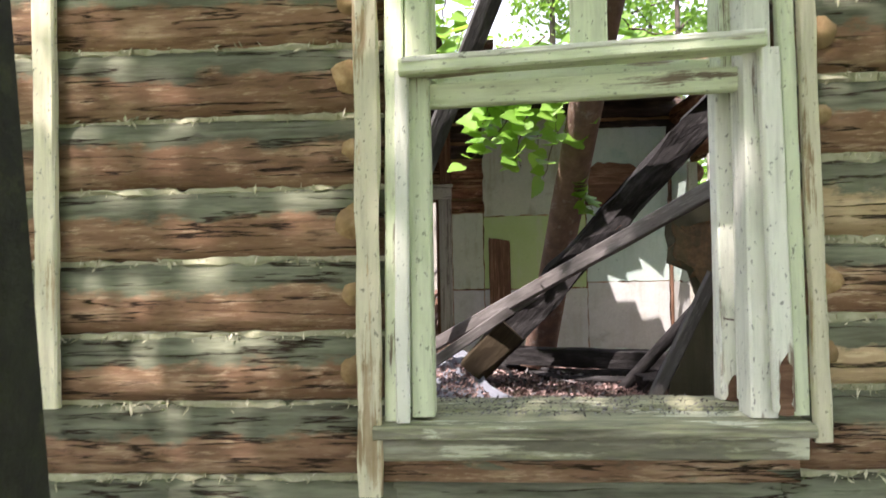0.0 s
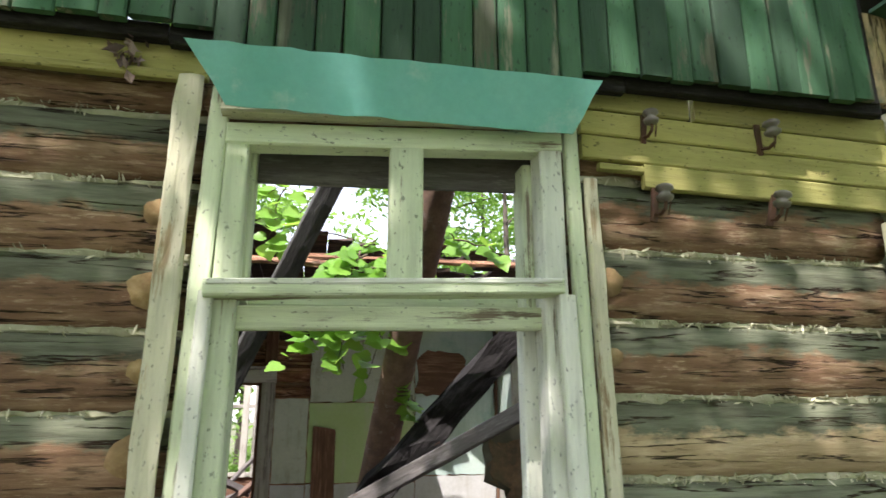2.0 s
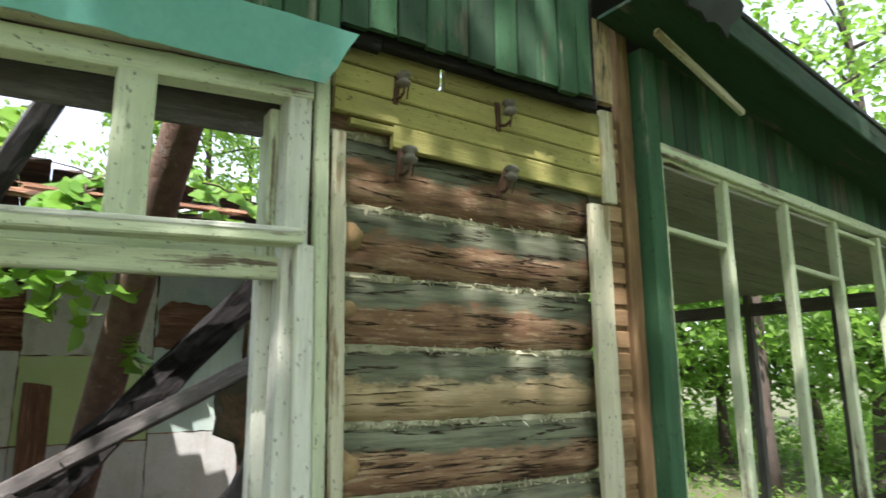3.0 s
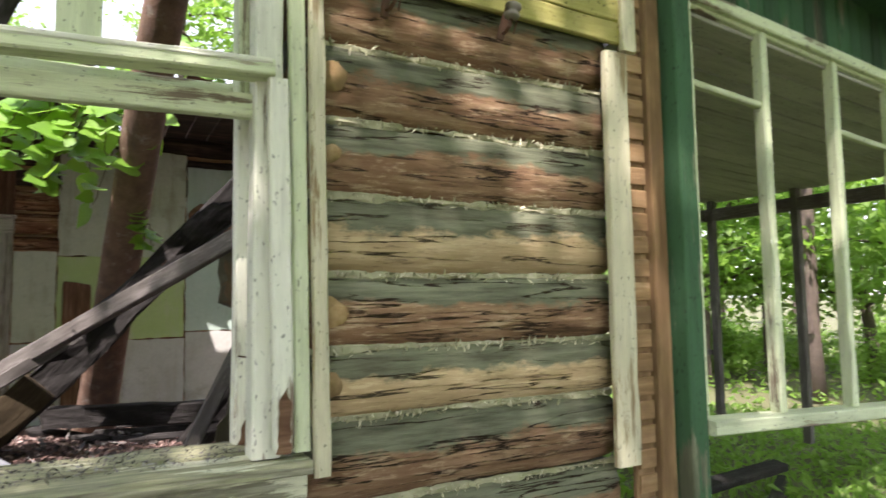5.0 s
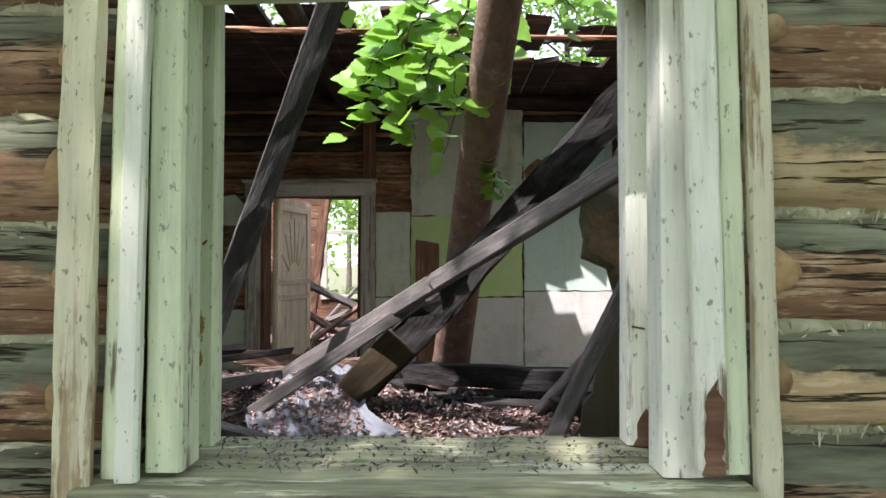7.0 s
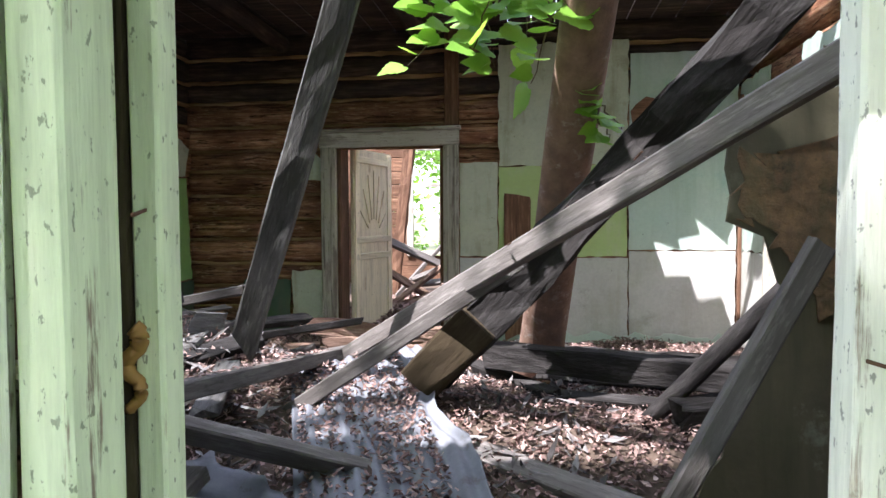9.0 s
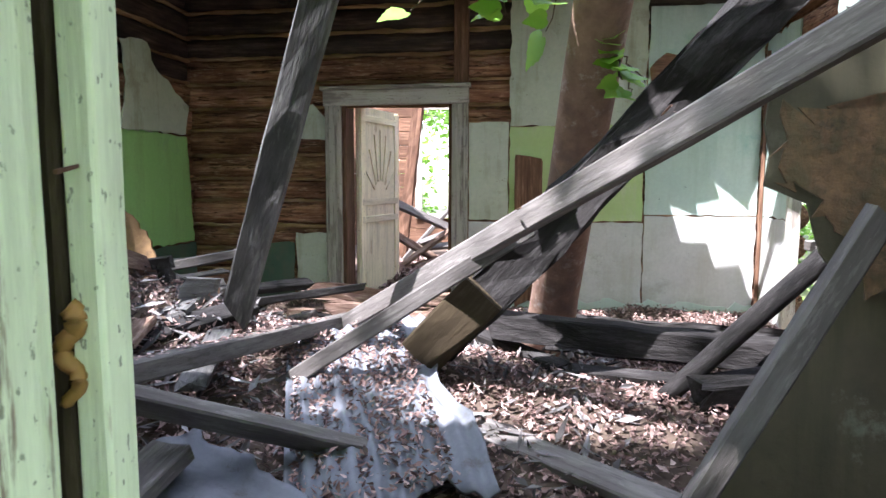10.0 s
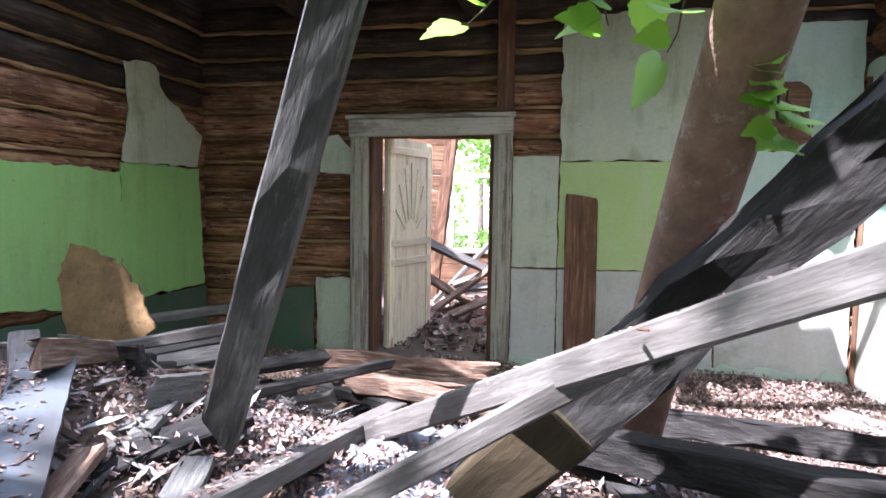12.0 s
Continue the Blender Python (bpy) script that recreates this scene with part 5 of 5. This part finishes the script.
TRUNK = plain("grey_brown_bark", (0.13, 0.10, 0.08), (0.08, 0.06, 0.05), 9.0, 0.9, 0.7, spots=(0.18, 0.16, 0.13))
kinds = [forest_tree(11, 11.0, 3.2, 4200), forest_tree(12, 9.0, 2.8, 4200), forest_tree(13, 13.0, 3.4, 4200)]
# first list: unseen trees, added to dapple the house with shade
shade = [(-2.5, -4.0), (-6.0, -0.6), (-8.2, -8.0), (-5.7, -2.2), (-0.9, -4.6), (0.7, -4.3), (5.5, -4.0), (2.1, -5.4), (3.4, -6.5), (-1.0, -10.0), (-7.5, -2.5)]
ring = [(-4.2, 12.5), (1.6, 13.5), (4.2, 12.0), (-6.5, 9.0), (6.5, 11.0), (12.5, 8.5)]
rngt = random.Random(31)
while len(ring) < 46:
    a, d = rngt.uniform(0, 6.283), rngt.uniform(7, 30)
    p = (0.5 + d * math.cos(a), 3.5 + d * math.sin(a))
    if -4.6 < p[0] < 7.6 and -3.2 < p[1] < 10.5:
        continue
    if p[1] < -3 and abs(p[0]) < 9 and p[1] > -9:
        continue
    if all(math.hypot(p[0] - q[0], p[1] - q[1]) > 2.0 for q in ring):
        ring.append(p)
while len(ring) < 66:
    a, d = rngt.uniform(-1.2, 2.4), rngt.uniform(18, 48)
    p = (0.5 + d * math.cos(a), 3.5 + d * math.sin(a))
    if all(math.hypot(p[0] - q[0], p[1] - q[1]) > 1.8 for q in ring):
        ring.append(p)
placed = 0
for k, (x, y) in enumerate(shade + ring):
    m = pose(x, y, outside_height(x, y), 0, 0, 137.5 * k)
    if placed < 3:
        kinds[placed].matrix_basis = m
        placed += 1
    else:
        copy_thing(kinds[k % 3], m)


def bush_mesh(seed):
    rng = random.Random(seed)
    verts, faces = [], []
    for _ in range(40):
        c = Vector((rng.gauss(0, 0.5), rng.gauss(0, 0.5), abs(rng.gauss(0.5, 0.45))))
        for _ in range(34):
            p = c + Vector((rng.gauss(0, 0.16), rng.gauss(0, 0.16), rng.gauss(0, 0.12)))
            z = rng.uniform(0.04, 0.09)
            q = Euler((rng.gauss(0, 0.5), rng.gauss(0, 0.5), rng.uniform(0, 6.3))).to_matrix()
            b = len(verts)
            verts += [p + q @ Vector(w) * z for w in ((-1, 0, 0), (0, -0.6, 0.12), (1, 0, -0.1), (0, 0.6, 0.12))]
            faces += [(b, b + 1, b + 2), (b, b + 2, b + 3)]
    me = bpy.data.meshes.new("bush")
    me.from_pydata(verts, [], faces)
    me.materials.append(CROWN)
    return me


sapling = forest_tree(14, 4.6, 1.9, 3000)
tagged(sapling, "slender young broadleaf tree in the undergrowth", "tree", "saplings in the undergrowth")
spots = [(9.5, 0.2), (11.5, 3.2), (10.4, 6.6), (14.0, 5.4), (12.6, 10.5), (6.0, 9.6), (13.0, 7.0), (3.2, 11.6), (-4.0, 11.0), (12.0, -2.2), (15.5, 1.0), (3.6, 9.8)]
for k, (x, y) in enumerate(spots):
    m = pose(x, y, outside_height(x, y), 0, 0, 101 * k)
    if k == 0:
        sapling.matrix_basis = m
    else:
        copy_thing(sapling, m)
bushes = [bush_mesh(s) for s in (1, 2)]
for k in range(64):
    a, d = rngt.uniform(-1.3, 2.4), rngt.uniform(10.0, 24)
    x, y = 0.5 + d * math.cos(a), 3.5 + d * math.sin(a)
    if -4.6 < x < 7.4 and -3.2 < y < 9.6:
        continue
    ob = new("bush", bushes[k % 2])
    ob.matrix_basis = pose(x, y, outside_height(x, y) - 0.05, 0, 0, 77 * k)
    tagged(ob, "low green forest bush", "bush", "undergrowth bushes", "")
scatter("undergrowth", 9000, lambda r: (lambda x, y: (x, y, outside_height(x, y) + r.uniform(0.0, 0.12)))(r.uniform(2.5, 8.5), r.uniform(0.3, 7)), 0.035, CROWN, 18, "grass and low green plants beside the porch", "undergrowth", 0.8, 2.6)
scatter("undergrowth", 9000, lambda r: (lambda x, y: (x, y, outside_height(x, y) + r.uniform(0.02, 0.3)))(r.uniform(2.5, 18), r.uniform(-6, 14)), 0.05, CROWN, 8, "low green plants on the forest floor", "undergrowth")
bm = stem_bm([Vector((-0.955 - 0.018 * k, -1.2, 0.3 * k - 0.1)) for k in range(16)], 0.12, 0.09)
near = thing("tree", "dark tree trunk standing close to the house wall", "tree", (-0.98, -1.2, 0))
link("trunk", bm, plain("dark_mossy_bark", (0.045, 0.048, 0.025), (0.022, 0.02, 0.014), 14.0, 0.95, 1.0, spots=(0.07, 0.075, 0.03), fine=60.0), near, smooth=True)

# ---- small traces ----
foam = link("foam_blob", stem_bm([Vector((-0.527 + 0.012 * math.sin(k * 0.33), 0.208 + 0.003 * math.sin(k), 1.44 - 0.0042 * k)) for k in range(32)], 0.015, 0.009), FOAM, smooth=True)
tagged(foam, "dried orange foam run down the window lining", "foam")
for k, (x, y, z) in enumerate(((-0.50, 0.205, 1.62), (0.51, 0.19, 1.42), (0.0, 1.35, 1.52), (0.35, 1.08, 1.76))):
    tagged(board("nail", (x, y, z), (x + 0.012, y - 0.05, z + 0.008 * (k - 1)), 0.005, 0.005, IRON), "bent rusty nail sticking out of the wood", "nail", "rusty nails")
tagged(board("floor_plank", (1.30, 3.95, 0.60), (1.68, 3.55, 0.59), 0.20, 0.03, GREY, (1, 1, 0.1), jag=0.02), "flat board lying under the side window", "board")
scatter("dead_leaf_clump", 26, lambda r: (-0.86 + r.gauss(0, 0.025), -0.03 + r.gauss(0, 0.012), 3.0 + r.gauss(0, 0.035)), 0.022, DRY, 12, "dry leaves caught under the gable", "dead leaves", 1.2)
SHRED = litter("tow_shred", ((0.0, (0.20, 0.20, 0.12)), (0.5, (0.42, 0.40, 0.26)), (1.0, (0.66, 0.62, 0.47))))


def on_seams(r):
    if r.random() < 0.6:
        x, z = r.uniform(-3.3, -0.66), r.choice(LEFT_SEAMS[2:])
    else:
        x, z = r.uniform(0.7, 1.95), r.choice(RIGHT_SEAMS[2:-1])
    return x, 0.075 + r.uniform(-0.012, 0.02), z - abs(r.gauss(0, 0.013)) + 0.006


scatter("tow_shreds", 3000, on_seams, 0.0075, SHRED, 14, "", "", 1.1, 2.6, wall)
